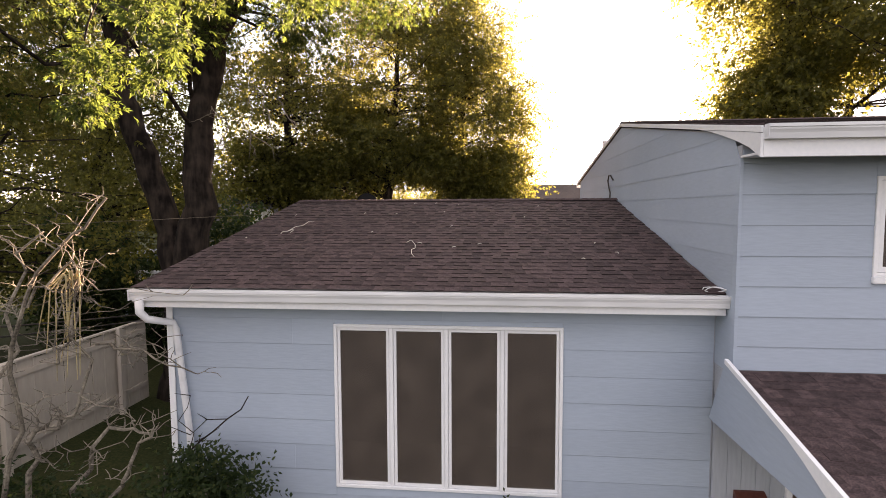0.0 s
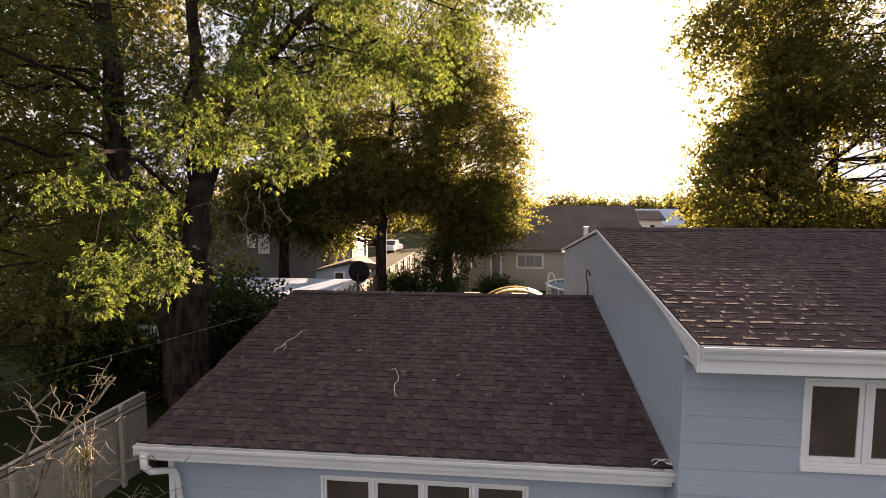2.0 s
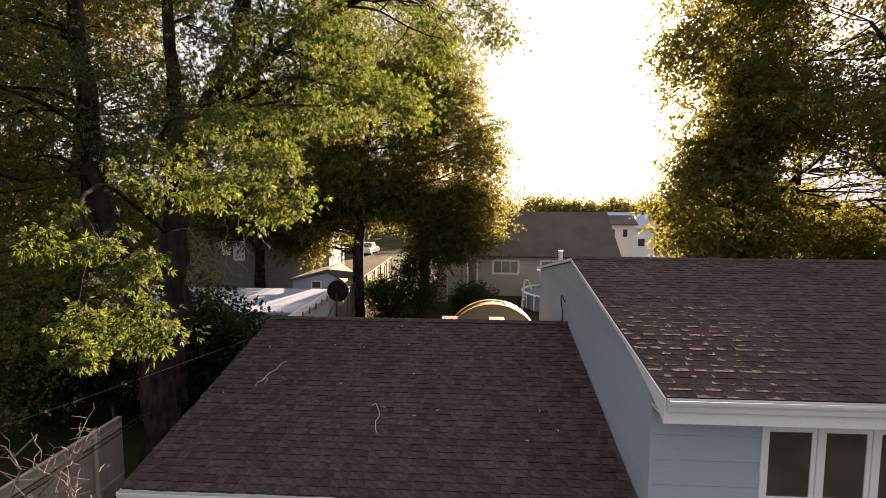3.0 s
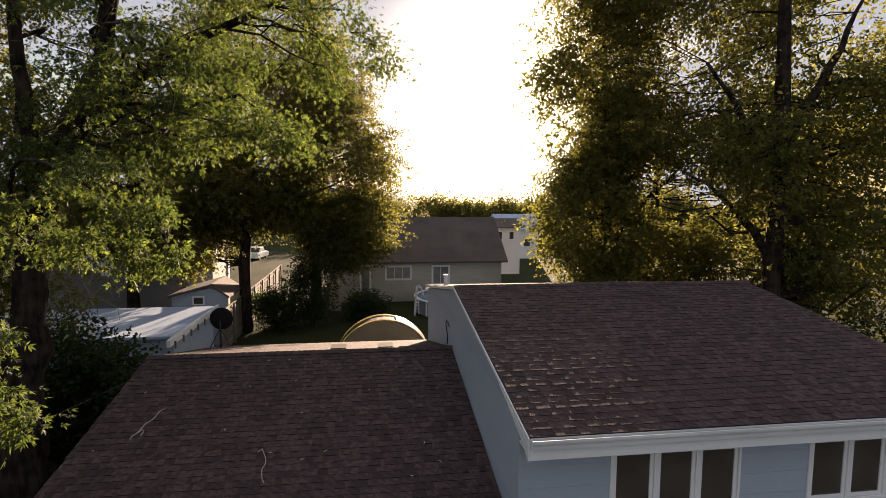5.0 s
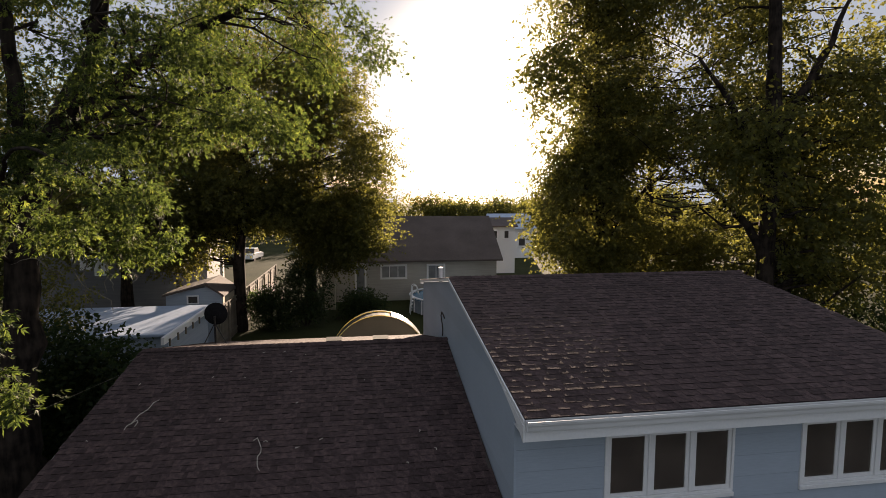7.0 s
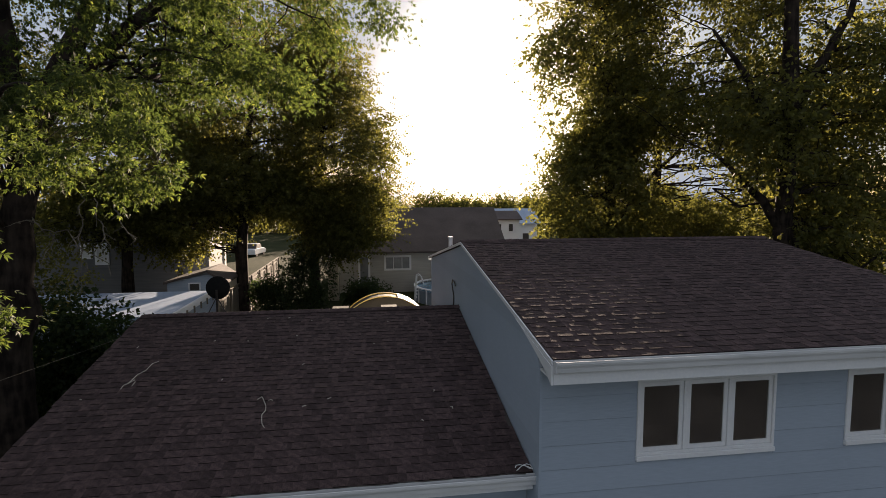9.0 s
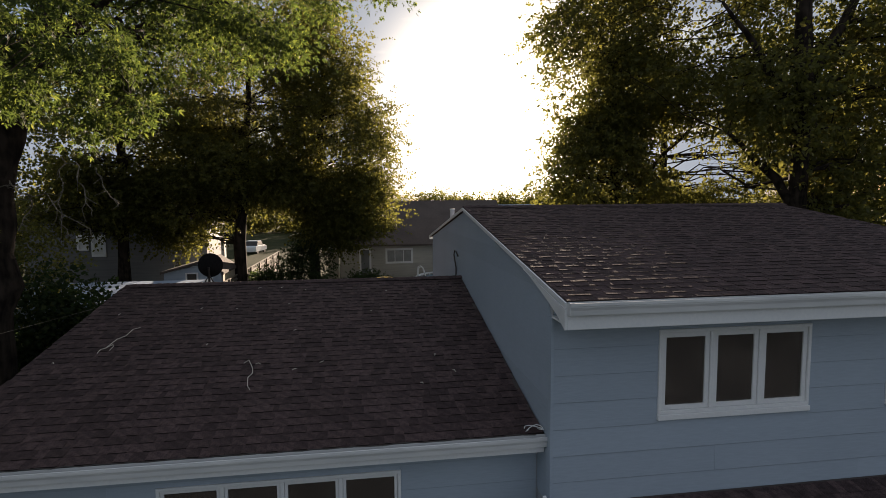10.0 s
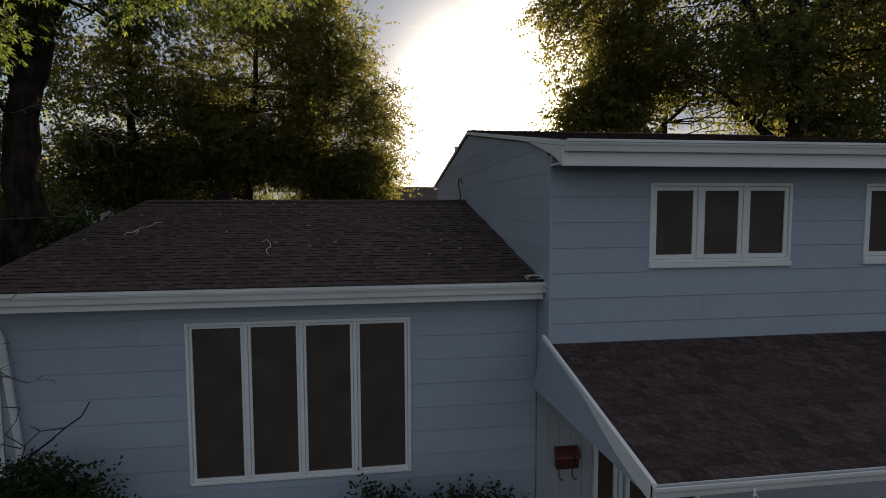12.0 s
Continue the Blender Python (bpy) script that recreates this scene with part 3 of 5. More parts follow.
# entry in the lower front wall: grooved panels, a narrow sidelight and the door
for i in range(5):
    part("groove_batten", box_geo(0.006 + i * 0.142, 0.006 + i * 0.142 + 0.134, -0.027, -0.0202, GROUND + 0.05, 1.78), GROOVED, entry_wall)
entry_door = part("door", box_geo(1.20, 2.08, -0.045, -0.0205, GROUND + 0.1, 1.56), DOOR_WOOD, house, "dark closed entry door", bevel=0.004)
g = Geo()
g.box(0.72, 0.77, -0.075, -0.0205, GROUND, 1.64)
g.box(0.98, 1.025, -0.075, -0.0205, GROUND, 1.56)
g.box(1.055, 1.10, -0.06, -0.0205, GROUND, 1.56)
g.box(1.145, 1.19, -0.075, -0.0205, GROUND, 1.56)
g.box(2.09, 2.14, -0.075, -0.0205, GROUND, 1.64)
g.box(0.77, 2.09, -0.072, -0.0205, 1.565, 1.64)
part("door_frame", g, TRIM, entry_door, "white door frame")
part("door_handle", box_geo(1.25, 1.28, -0.09, -0.046, 0.45, 0.57), DARK_METAL, entry_door, bevel=0.004)
part("sidelight", box_geo(0.772, 0.978, -0.04, -0.021, GROUND + 0.12, 1.56), DOOR_WOOD, house, "dark sidelight beside the door")
part("porch_post", box_geo(-0.05, 0.05, PORCH_Y0 + 0.022, PORCH_Y0 + 0.118, GROUND, PORCH_Z0 - 0.104), TRIM, house, "white porch post", bevel=0.006)

# downspout with its elbow at the low wing's corner
dx = -6.03
g = Geo()
path = [(dx, LOW_EAVE_Y - 0.09, 2.88), (dx, LOW_EAVE_Y - 0.09, 2.74), (dx + 0.06, LOW_EAVE_Y - 0.06, 2.66), (dx + 0.22, -0.10, 2.58), (dx + 0.235, -0.075, 2.50), (dx + 0.35, -0.075, 1.3), (dx + 0.36, -0.075, GROUND + 0.15)]
g.tube(path, [0.046, 0.046, 0.042, 0.038, 0.038, 0.038, 0.038], 10)
spout = part("downspout", g, GUTTER, house, "white downspout with an elbow", smooth=True)
for x, z in ((dx + 0.264, 2.2), (dx + 0.353, 0.9)):
    part("bracket", box_geo(x - 0.055, x + 0.055, -0.119, -0.113, z - 0.02, z + 0.02), GUTTER, spout)

# slim white vent pipe by the back rake of the upper roof
g = Geo()
g.tube([(0.12, 6.6, 4.85), (0.12, 6.6, 5.27)], [0.05, 0.05], 12)
flue = part("vent_pipe", g, GUTTER, house, "slim white vent pipe")
g = Geo()
g.tube([(0.12, 6.6, 5.272), (0.12, 6.6, 5.30)], [0.06, 0.06], 12)
part("pipe_collar", g, TRIM, flue)

# box vents behind the low ridge
for x in (-2.45, -1.42):
    y = 5.45
    z = LOW_RIDGE_Z - (y - LOW_RIDGE_Y) * LOW_BACK_PITCH
    v = part("roof_vent", box_geo(x - 0.15, x + 0.15, y - 0.14, y + 0.14, z - 0.05, z + 0.065), VENT, house, "low dark box vent", bevel=0.01)
    part("vent_hood", box_geo(x - 0.17, x + 0.17, y - 0.17, y + 0.17, z + 0.066, z + 0.078), VENT, v)


def cap_row(x0, x1, y, z, parent, n):
    """Folded shingles along a ridge."""
    step = (x1 - x0) / n
    for i in range(n):
        a = x0 + i * step
        c = Geo()
        c.prism([(a, y - 0.14, z - 0.022), (a, y, z + 0.014), (a, y + 0.14, z - 0.022), (a, y, z + 0.002)],
                [(a + step + 0.03, y - 0.14, z - 0.016), (a + step + 0.03, y, z + 0.024), (a + step + 0.03, y + 0.14, z - 0.016), (a + step + 0.03, y, z + 0.012)])
        part("ridge_shingle", c, SHINGLE, parent)

# ---- trees and shrubs ----


def leaves_mesh(name, mat, pos, stem, length, width, per, seed):
    """Sprays of folded leaves: one spray at each place, along its stem, with several leaflets on both sides."""
    r = np.random.default_rng(seed)
    n = len(pos)
    stem = stem / np.maximum(np.linalg.norm(stem, axis=1, keepdims=True), 1e-6)
    side = np.cross(stem, r.normal(size=(n, 3)))
    side /= np.maximum(np.linalg.norm(side, axis=1, keepdims=True), 1e-6)
    blocks = []
    for k in range(per):
        along = (k // 2 + 0.6) / max(1.0, per / 2) * length * 2.4
        s = (1 if k % 2 else -1) * (0.0 if k == per - 1 and per > 1 else 1.0)
        base = pos + stem * along
        d = stem * r.uniform(0.35, 0.9, (n, 1)) + side * s * r.uniform(0.6, 1.0, (n, 1)) + np.array([0, 0, -0.35]) + r.normal(scale=0.25, size=(n, 3))
        d /= np.linalg.norm(d, axis=1, keepdims=True)
        w = np.cross(d, r.normal(size=(n, 3)))
        w /= np.maximum(np.linalg.norm(w, axis=1, keepdims=True), 1e-6)
        up = np.cross(d, w)
        size = r.uniform(0.65, 1.25, (n, 1))
        tip, mid = base + d * length * size, base + d * length * size * 0.45
        fold = up * width * 0.35 * size
        blocks.append(np.stack([base, mid + w * width * size + fold, tip, mid - w * width * size + fold], axis=1))
    v = np.concatenate(blocks).reshape(-1, 3)
    n_v, faces = 4, [0, 1, 2, 0, 2, 3]
    q = len(v) // n_v
    tri = (np.arange(q)[:, None] * n_v + np.array(faces)).ravel()
    me = bpy.data.meshes.new(name)
    me.vertices.add(len(v))
    me.vertices.foreach_set("co", v.astype(np.float32).ravel())
    me.loops.add(len(tri))
    me.loops.foreach_set("vertex_index", tri.astype(np.int32))
    n_t = len(tri) // 3
    me.polygons.add(n_t)
    me.polygons.foreach_set("loop_start", np.arange(0, n_t * 3, 3, dtype=np.int32))
    me.polygons.foreach_set("loop_total", np.full(n_t, 3, dtype=np.int32))
    me.materials.append(mat)
    me.update(calc_edges=True)
    return me


def star_leaves(name, mat, pos, stem, length, width, seed):
    """Compound leaves: five narrow pointed leaflets that spread like a hand from the end of each stem, drooping."""
    r = np.random.default_rng(seed)
    n = len(pos)
    unit = lambda v: v / np.maximum(np.linalg.norm(v, axis=1, keepdims=True), 1e-6)
    axis = unit(stem + np.array([0, 0, -0.25]))
    side = unit(np.cross(axis, r.normal(size=(n, 3)) * np.array([0.6, 0.6, 1.0])))
    normal = np.cross(axis, side)
    scale = r.uniform(0.7, 1.3, (n, 1)) * length
    blocks = []
    for angle, share in ((0.0, 1.15), (0.62, 1.0), (-0.62, 1.0), (1.25, 0.72), (-1.25, 0.72)):
        a = angle + r.normal(scale=0.14, size=(n, 1))
        d = unit(axis * np.cos(a) + side * np.sin(a) + normal * r.normal(scale=0.22, size=(n, 1)) + np.array([0, 0, -0.18]))
        w = unit(np.cross(d, normal)) * width * share
        long = scale * share * r.uniform(0.85, 1.15, (n, 1))
        base = pos + axis * scale * (0.28 if abs(angle) < 0.9 else 0.0)
        up = np.cross(d, w)
        mid = base + d * long * 0.38
        blocks.append(np.stack([base, mid + w + up * 0.35, base + d * long, mid - w + up * 0.35], axis=1))
    v = np.concatenate(blocks).reshape(-1, 3)
    q = len(v) // 4
    me = bpy.data.meshes.new(name)
    me.from_pydata(v.tolist(), [], (np.arange(q)[:, None] * 4 + np.array([[0, 1, 2, 3]])).tolist())
    me.materials.append(mat)
    me.update()
    return me


def clumps_in(lobes, seed):
    """Places of leaf clumps: most of them towards the outside of each lobe."""
    r = np.random.default_rng(seed)
    out = []
    for x, y, z, rx, ry, rz, n in lobes:
        d = r.normal(size=(n, 3))
        d /= np.linalg.norm(d, axis=1, keepdims=True)
        rad = r.uniform(0.25, 1.0, (n, 1)) ** 0.45 * r.uniform(0.88, 1.08, (n, 1))
        out.append(np.array([x, y, z]) + d * rad * np.array([rx, ry, rz]))
    return np.concatenate(out)


def sprays_at(clumps, count, radius, droop, seed):
    r = np.random.default_rng(seed)
    d = r.normal(size=(len(clumps) * count, 3)) * np.array([1, 1, 0.65])
    size = np.repeat(r.uniform(0.6, 1.35, (len(clumps), 1)), count, axis=0) * radius
    pos = np.repeat(clumps, count, axis=0) + d * size * 0.6
    stem = d * 0.8 + r.normal(scale=0.4, size=d.shape) + np.array([0, 0, -droop])
    return pos, stem


def limb(geo, a, b, r0, r1, rnd, sag=0.0, sides=7, steps=5):
    """A crooked tapered limb from a to b."""
    a, b = Vector(a), Vector(b)
    bend = (b - a).length * 0.07
    pts, radii = [], []
    for i in range(steps + 1):
        t = i / steps
        p = a.lerp(b, t)
        if 0 < i < steps:
            p += Vector((rnd.gauss(0, bend), rnd.gauss(0, bend), rnd.gauss(0, bend * 0.6)))
        p.z += sag * math.sin(math.pi * t)
        pts.append(p)
        radii.append(r0 + (r1 - r0) * t)
    geo.tube(pts, radii, sides)
    return pts


def tree(label, stems, lobes, mat, leaf, spray, seed, group="trees round the yard", name="tree", limbs=110):
    """stems: trunk and main limbs as lists of (x, y, z, radius); lobes: the crown's masses; leaf: length, width, leaflets; spray: count, radius, droop."""
    rnd = random.Random(seed)
    base = stems[0][0]
    top = thing(name, label, "tree", group, at=(base[0], base[1], GROUND))
    g = Geo()
    nodes_ = []
    for stem in stems:
        pts, radii = [Vector(p[:3]) for p in stem], [p[3] for p in stem]
        fine, fr = [], []
        for i in range(len(pts) - 1):
            for s in range(4):
                t = s / 4
                fine.append(pts[i].lerp(pts[i + 1], t) + Vector((rnd.gauss(0, 0.04), rnd.gauss(0, 0.04), 0)))
                fr.append((radii[i] + (radii[i + 1] - radii[i]) * t) * rnd.uniform(0.93, 1.08))
        fine.append(pts[-1])
        fr.append(radii[-1])
        g.tube(fine, fr, 12)
        nodes_ += list(zip(fine[2:], fr[2:]))
    part("trunk", g, BARK, top, "rough dark bark", smooth=True)
    clumps = clumps_in(lobes, seed)
    g = Geo()
    for i, c in enumerate(clumps[:: max(1, len(clumps) // limbs)]):
        c = Vector(c)
        p, r = min(nodes_, key=lambda n: (n[0] - c).length + max(0.0, n[0].z - c.z) * 0.8)
        pts = limb(g, p, c, max(0.02, min(r * 0.35, 0.06)), 0.010, rnd, 0.25, 6, 5)
        for k in (2, 3, 4):
            q = pts[k] + Vector((rnd.gauss(0, 0.7), rnd.gauss(0, 0.7), rnd.gauss(0.0, 0.45)))
            limb(g, pts[k], q, 0.016, 0.005, rnd, 0.05, 4, 3)
    tagged(part("limb", g, BARK, top), kind="stuff")
    pos, stem = sprays_at(clumps, spray[0], spray[1], spray[2], seed + 1)
    crown = new("crown", star_leaves("crown", mat, pos, stem, leaf[0], leaf[1], seed + 2) if leaf[2] == "star" else leaves_mesh("crown", mat, pos, stem, *leaf, seed + 2))
    crown.parent = top
    crown.matrix_parent_inverse = Matrix.Translation(top.location).inverted()
    return top


# the big ash whose boughs hang over the low roof
ash = tree("large ash tree with drooping green boughs beside the low wing",
     [[(-9.45, 6.2, -0.5, 0.72), (-9.42, 6.1, 0.5, 0.56), (-9.25, 6.0, 2.0, 0.42), (-9.03, 5.95, 3.9, 0.335), (-8.82, 5.95, 6.3, 0.29), (-8.25, 6.0, 8.1, 0.24), (-7.3, 6.0, 10.1, 0.19), (-6.6, 6.3, 14.0, 0.08)],
      [(-8.8, 5.95, 6.5, 0.2), (-8.75, 6.0, 8.2, 0.17), (-9.0, 6.1, 10.4, 0.13), (-9.3, 6.4, 14.0, 0.06)],
      [(-9.5, 6.1, 0.9, 0.40), (-9.75, 6.2, 2.86, 0.31), (-10.25, 6.2, 4.6, 0.28), (-10.85, 6.1, 6.6, 0.25), (-10.85, 6.0, 8.5, 0.21), (-11.1, 6.1, 10.0, 0.18), (-11.6, 6.6, 14.38, 0.08)],
      [(-8.25, 6.0, 8.1, 0.17), (-6.15, 6.52, 10.35, 0.13), (-4.03, 7.17, 11.69, 0.06)]],
     [(-8.83, 7.39, 13.9, 5.28, 5.94, 4.03, 110), (-7.13, 4.57, 11.5, 2.88, 3.24, 1.54, 34), (-12.68, 6.3, 8.62, 1.73, 2.81, 3.07, 40), (-6.33, 7.93, 9.96, 1.54, 2.16, 1.54, 30), (-3.55, 6.95, 11.5, 2.02, 2.48, 1.63, 44), (-11.19, 1.43, 8.04, 1.82, 2.16, 2.11, 22), (-2.78, 7.28, 10.25, 0.67, 0.97, 0.58, 8), (-5.41, 3.49, 8.91, 1.54, 1.73, 1.06, 30), (-8.86, 4.79, 8.24, 1.82, 1.4, 1.25, 30), (-5.3, 7.6, 9.3, 1.5, 1.5, 1.0, 26), (-1.6, 7.9, 10.9, 0.6, 0.7, 0.6, 9), (-3.6, 4.6, 8.5, 0.7, 1.0, 0.6, 12), (-7.1, 7.6, 8.4, 1.1, 1.0, 0.9, 26)],
     LEAF_ASH, (0.080, 0.0165, "star"), (80, 0.44, 0.5), 11, limbs=60)
# the near boughs: wood from the trunk, then clumps of pointed leaflets that hang along it
rnd = random.Random(13)
for k, (way, lobes) in enumerate((
        ([(-9.0, 5.9, 6.2), (-8.0, 4.0, 7.4), (-6.6, 2.0, 7.7), (-5.3, 0.9, 7.3), (-4.3, 0.65, 6.6)],
         [(-4.62, 0.65, 6.95, 0.50, 0.5, 0.50, 26), (-5.15, 0.75, 7.35, 0.55, 0.5, 0.42, 22), (-4.2, 0.62, 6.42, 0.20, 0.25, 0.20, 7), (-5.25, 0.6, 6.62, 0.45, 0.4, 0.26, 16), (-6.1, 0.8, 6.75, 0.6, 0.5, 0.55, 20), (-4.75, 0.6, 6.25, 0.35, 0.35, 0.25, 10)]),
        ([(-9.0, 5.9, 5.6), (-8.4, 3.2, 6.6), (-7.2, 0.8, 6.5), (-6.0, -0.7, 6.1), (-5.2, -0.95, 5.7)],
         [(-5.35, -0.95, 5.75, 0.28, 0.25, 0.20, 13), (-5.75, -0.85, 5.95, 0.24, 0.24, 0.20, 8), (-6.5, -0.4, 6.1, 0.5, 0.45, 0.35, 8)]),
        ([(-6.2, -0.4, 6.05), (-6.12, -0.8, 5.5), (-6.1, -0.9, 4.8)],
         [(-6.10, -0.9, 4.92, 0.19, 0.2, 0.32, 13), (-5.85, -0.95, 5.3, 0.12, 0.14, 0.18, 4)]),
        ([(-5.5, -0.9, 5.7), (-5.25, -1.0, 5.3), (-5.18, -1.02, 4.98)],
         [(-5.2, -1.0, 5.06, 0.11, 0.11, 0.15, 5), (-5.5, -1.0, 5.12, 0.10, 0.1, 0.14, 4)]),
        ([(-6.0, -0.8, 5.9), (-5.3, -1.35, 5.5), (-4.85, -1.45, 5.15)],
         [(-4.80, -1.45, 5.18, 0.11, 0.16, 0.12, 4), (-5.1, -1.4, 5.42, 0.14, 0.18, 0.13, 4)]))):
    g = Geo()
    line = [Vector(p) for p in way]
    line = [line[0] * 2 - line[1]] + line + [line[-1] * 2 - line[-2]]
    smooth = []
    for p0, p1, p2, p3 in zip(line, line[1:], line[2:], line[3:]):
        for t in (0.0, 0.2, 0.4, 0.6, 0.8):
            smooth.append(0.5 * (p1 * 2 + (p2 - p0) * t + (p0 * 2 - p1 * 5 + p2 * 4 - p3) * t * t + (p1 * 3 - p0 - p2 * 3 + p3) * t ** 3) + Vector((rnd.gauss(0, 0.012), rnd.gauss(0, 0.012), rnd.gauss(0, 0.012))))
    thick = 0.045 if way[0][1] > 3 else 0.010
    g.tube(smooth, [thick * (1 - i / len(smooth)) + 0.004 for i in range(len(smooth))], 8)
    centres = clumps_in(lobes, 300 + k)
    for c in centres[::2]:
        near = min((Vector(a).lerp(Vector(b), t) for a, b in zip(way, way[1:]) for t in (0.0, 0.33, 0.67, 1.0)), key=lambda q: (q - Vector(c)).length)
        limb(g, near, c, 0.006, 0.002, rnd, 0.04, 4, 4)
    bough = part("bough", g, BARK, ash)
    pos, stem = sprays_at(centres, 26, 0.15, 0.5, 310 + k)
    leafy = new("bough_leaves", star_leaves("bough_leaves", LEAF_ASH, pos, stem, 0.060, 0.0115, 320 + k))
    leafy.parent, leafy.matrix_parent_inverse = ash, Matrix.Translation(ash.location).inverted()
rnd = random.Random(12)
for way in ([(-8.65, 5.65, 5.74), (-7.89, 4.68, 5.87), (-7.75, 4.68, 5.66), (-7.2, 4.57, 5.53), (-6.6, 4.57, 5.02)],
            [(-7.61, 4.68, 5.64), (-7.55, 4.68, 5.45), (-7.75, 4.57, 5.01)],
            [(-7.03, 5.11, 6.22), (-6.74, 4.68, 5.79), (-6.58, 4.57, 5.39)],
            [(-7.22, 5.0, 6.32), (-7.05, 4.68, 5.84), (-7.05, 4.57, 5.35), (-6.97, 4.57, 4.9)],
            [(-6.65, 5.0, 6.12), (-6.36, 4.68, 5.69), (-6.12, 4.57, 5.45)]):
    g = Geo()
    for a, b in zip(way, way[1:]):
        pts = limb(g, a, b, 0.010, 0.007, rnd, 0.0, 6, 4)
        for q in pts[1:]:
            limb(g, q, Vector(q) + Vector((rnd.gauss(0, 0.12), rnd.gauss(0, 0.1), -abs(rnd.gauss(0, 0.16)))), 0.007, 0.003, rnd, 0.0, 4, 3)
    part("dead_limb", g, TWIG, ash, "bare grey dead limb")
# the round maples beyond the low roof
tree("round dark maple tree behind the low wing",
     [[(-9.2, 23.2, GROUND, 0.38), (-9.2, 23.2, 3.5, 0.32), (-9.1, 24.4, 8.0, 0.24), (-8.8, 25.8, 15.0, 0.1)]],
     [(-9.0, 26.0, 11.0, 5.8, 4.6, 6.6, 190), (-8.0, 26.0, 17.5, 4.6, 4.2, 3.6, 80), (-12.5, 26.0, 8.5, 3.4, 3.5, 4.0, 110), (-9.4, 23.8, 7.4, 3.2, 2.6, 2.4, 70), (-12.6, 22.8, 5.7, 3.0, 2.0, 2.2, 90)],
     LEAF_MAPLE, (0.165, 0.062, 5), (42, 0.85, 0.35), 21)
tree("round dark maple tree with sunlit edges",
     [[(-5.6, 27.0, GROUND, 0.42), (-5.5, 27.0, 3.4, 0.34), (-5.0, 26.8, 8.0, 0.24), (-4.6, 26.6, 14.0, 0.1)]],
     [(-4.2, 26.2, 9.4, 4.2, 4.0, 5.2, 170), (-4.9, 26.4, 14.6, 3.3, 3.4, 3.0, 70), (-2.7, 25.6, 5.6, 2.3, 2.4, 2.1, 70), (-3.9, 25.0, 4.4, 2.0, 1.6, 1.3, 60), (-6.2, 25.0, 6.8, 2.2, 2.2, 1.6, 70)],
     LEAF_MAPLE, (0.165, 0.062, 5), (42, 0.85, 0.35), 31)
# the stand beyond the taller wing
tree("tall dark tree with a thick trunk beside the taller wing",
     [[(12.3, 9.4, GROUND, 0.42), (12.35, 9.4, 4.0, 0.30), (12.5, 9.5, 9.0, 0.26), (12.6, 9.8, 14.0, 0.2), (12.6, 10.5, 20.0, 0.1)],
      [(12.88, 9.4, 4.8, 0.2), (11.7, 9.6, 6.4, 0.14), (10.4, 10.2, 8.0, 0.06)],
      [(12.85, 9.45, 8.0, 0.18), (11.4, 9.8, 10.2, 0.12), (10.2, 10.4, 12.4, 0.05)],
      [(12.83, 9.6, 9.6, 0.2), (14.4, 9.7, 12.2, 0.13), (16.2, 10.2, 15.0, 0.05)]],
     [(11.6, 13.4, 12.5, 4.2, 3.6, 4.6, 105), (16.6, 12.6, 12.5, 4.4, 3.4, 5.5, 80), (13.0, 13.0, 18.5, 6.5, 4.0, 4.4, 85), (19.0, 11.5, 7.0, 4.4, 3.0, 5.0, 80), (17.2, 14.5, 6.0, 3.2, 2.5, 4.5, 70), (14.9, 9.6, 6.2, 2.2, 1.2, 2.6, 60), (11.4, 9.2, 8.8, 1.5, 0.9, 1.8, 26), (15.4, 9.4, 10.6, 2.2, 1.0, 2.0, 40)],
     LEAF_MAPLE, (0.17, 0.055, 5), (34, 0.8, 0.35), 41)
tree("leafy tree edged by the low sun",
     [[(9.6, 16.0, GROUND, 0.36), (9.6, 16.0, 4.0, 0.28), (9.2, 15.8, 9.0, 0.2), (8.8, 15.6, 15.0, 0.08)],
      [(9.5, 16.0, 5.0, 0.16), (11.2, 15.6, 7.5, 0.1), (12.6, 15.2, 9.0, 0.05)]],
     [(8.2, 15.6, 12.8, 2.6, 3.0, 4.6, 105), (8.4, 15.2, 6.6, 2.4, 2.6, 3.2, 150), (9.4, 15.6, 18.0, 3.6, 3.2, 3.4, 100), (12.0, 16.5, 4.6, 4.0, 2.4, 2.0, 110), (11.0, 16.5, 10.9, 3.0, 2.4, 2.4, 80)],
     LEAF_MAPLE, (0.17, 0.055, 5), (34, 0.75, 0.35), 51)
# extra tree added to keep the low sun and sky gaps out of the stand
tree("deep dark tree added behind the stand to block sun and gaps",
     [[(18.0, 26.0, GROUND, 0.42), (18.0, 26.0, 5.0, 0.34), (18.4, 26.0, 10.0, 0.2), (18.6, 26.0, 15.0, 0.08)]],
     [(15.2, 26.0, 9.5, 3.0, 3.2, 7.5, 42), (26.2, 25.0, 8.5, 4.2, 3.6, 7.0, 56), (16.0, 26.0, 16.0, 4.0, 3.4, 4.0, 26)],
     LEAF_MAPLE, (0.18, 0.065, 5), (32, 0.95, 0.35), 56)
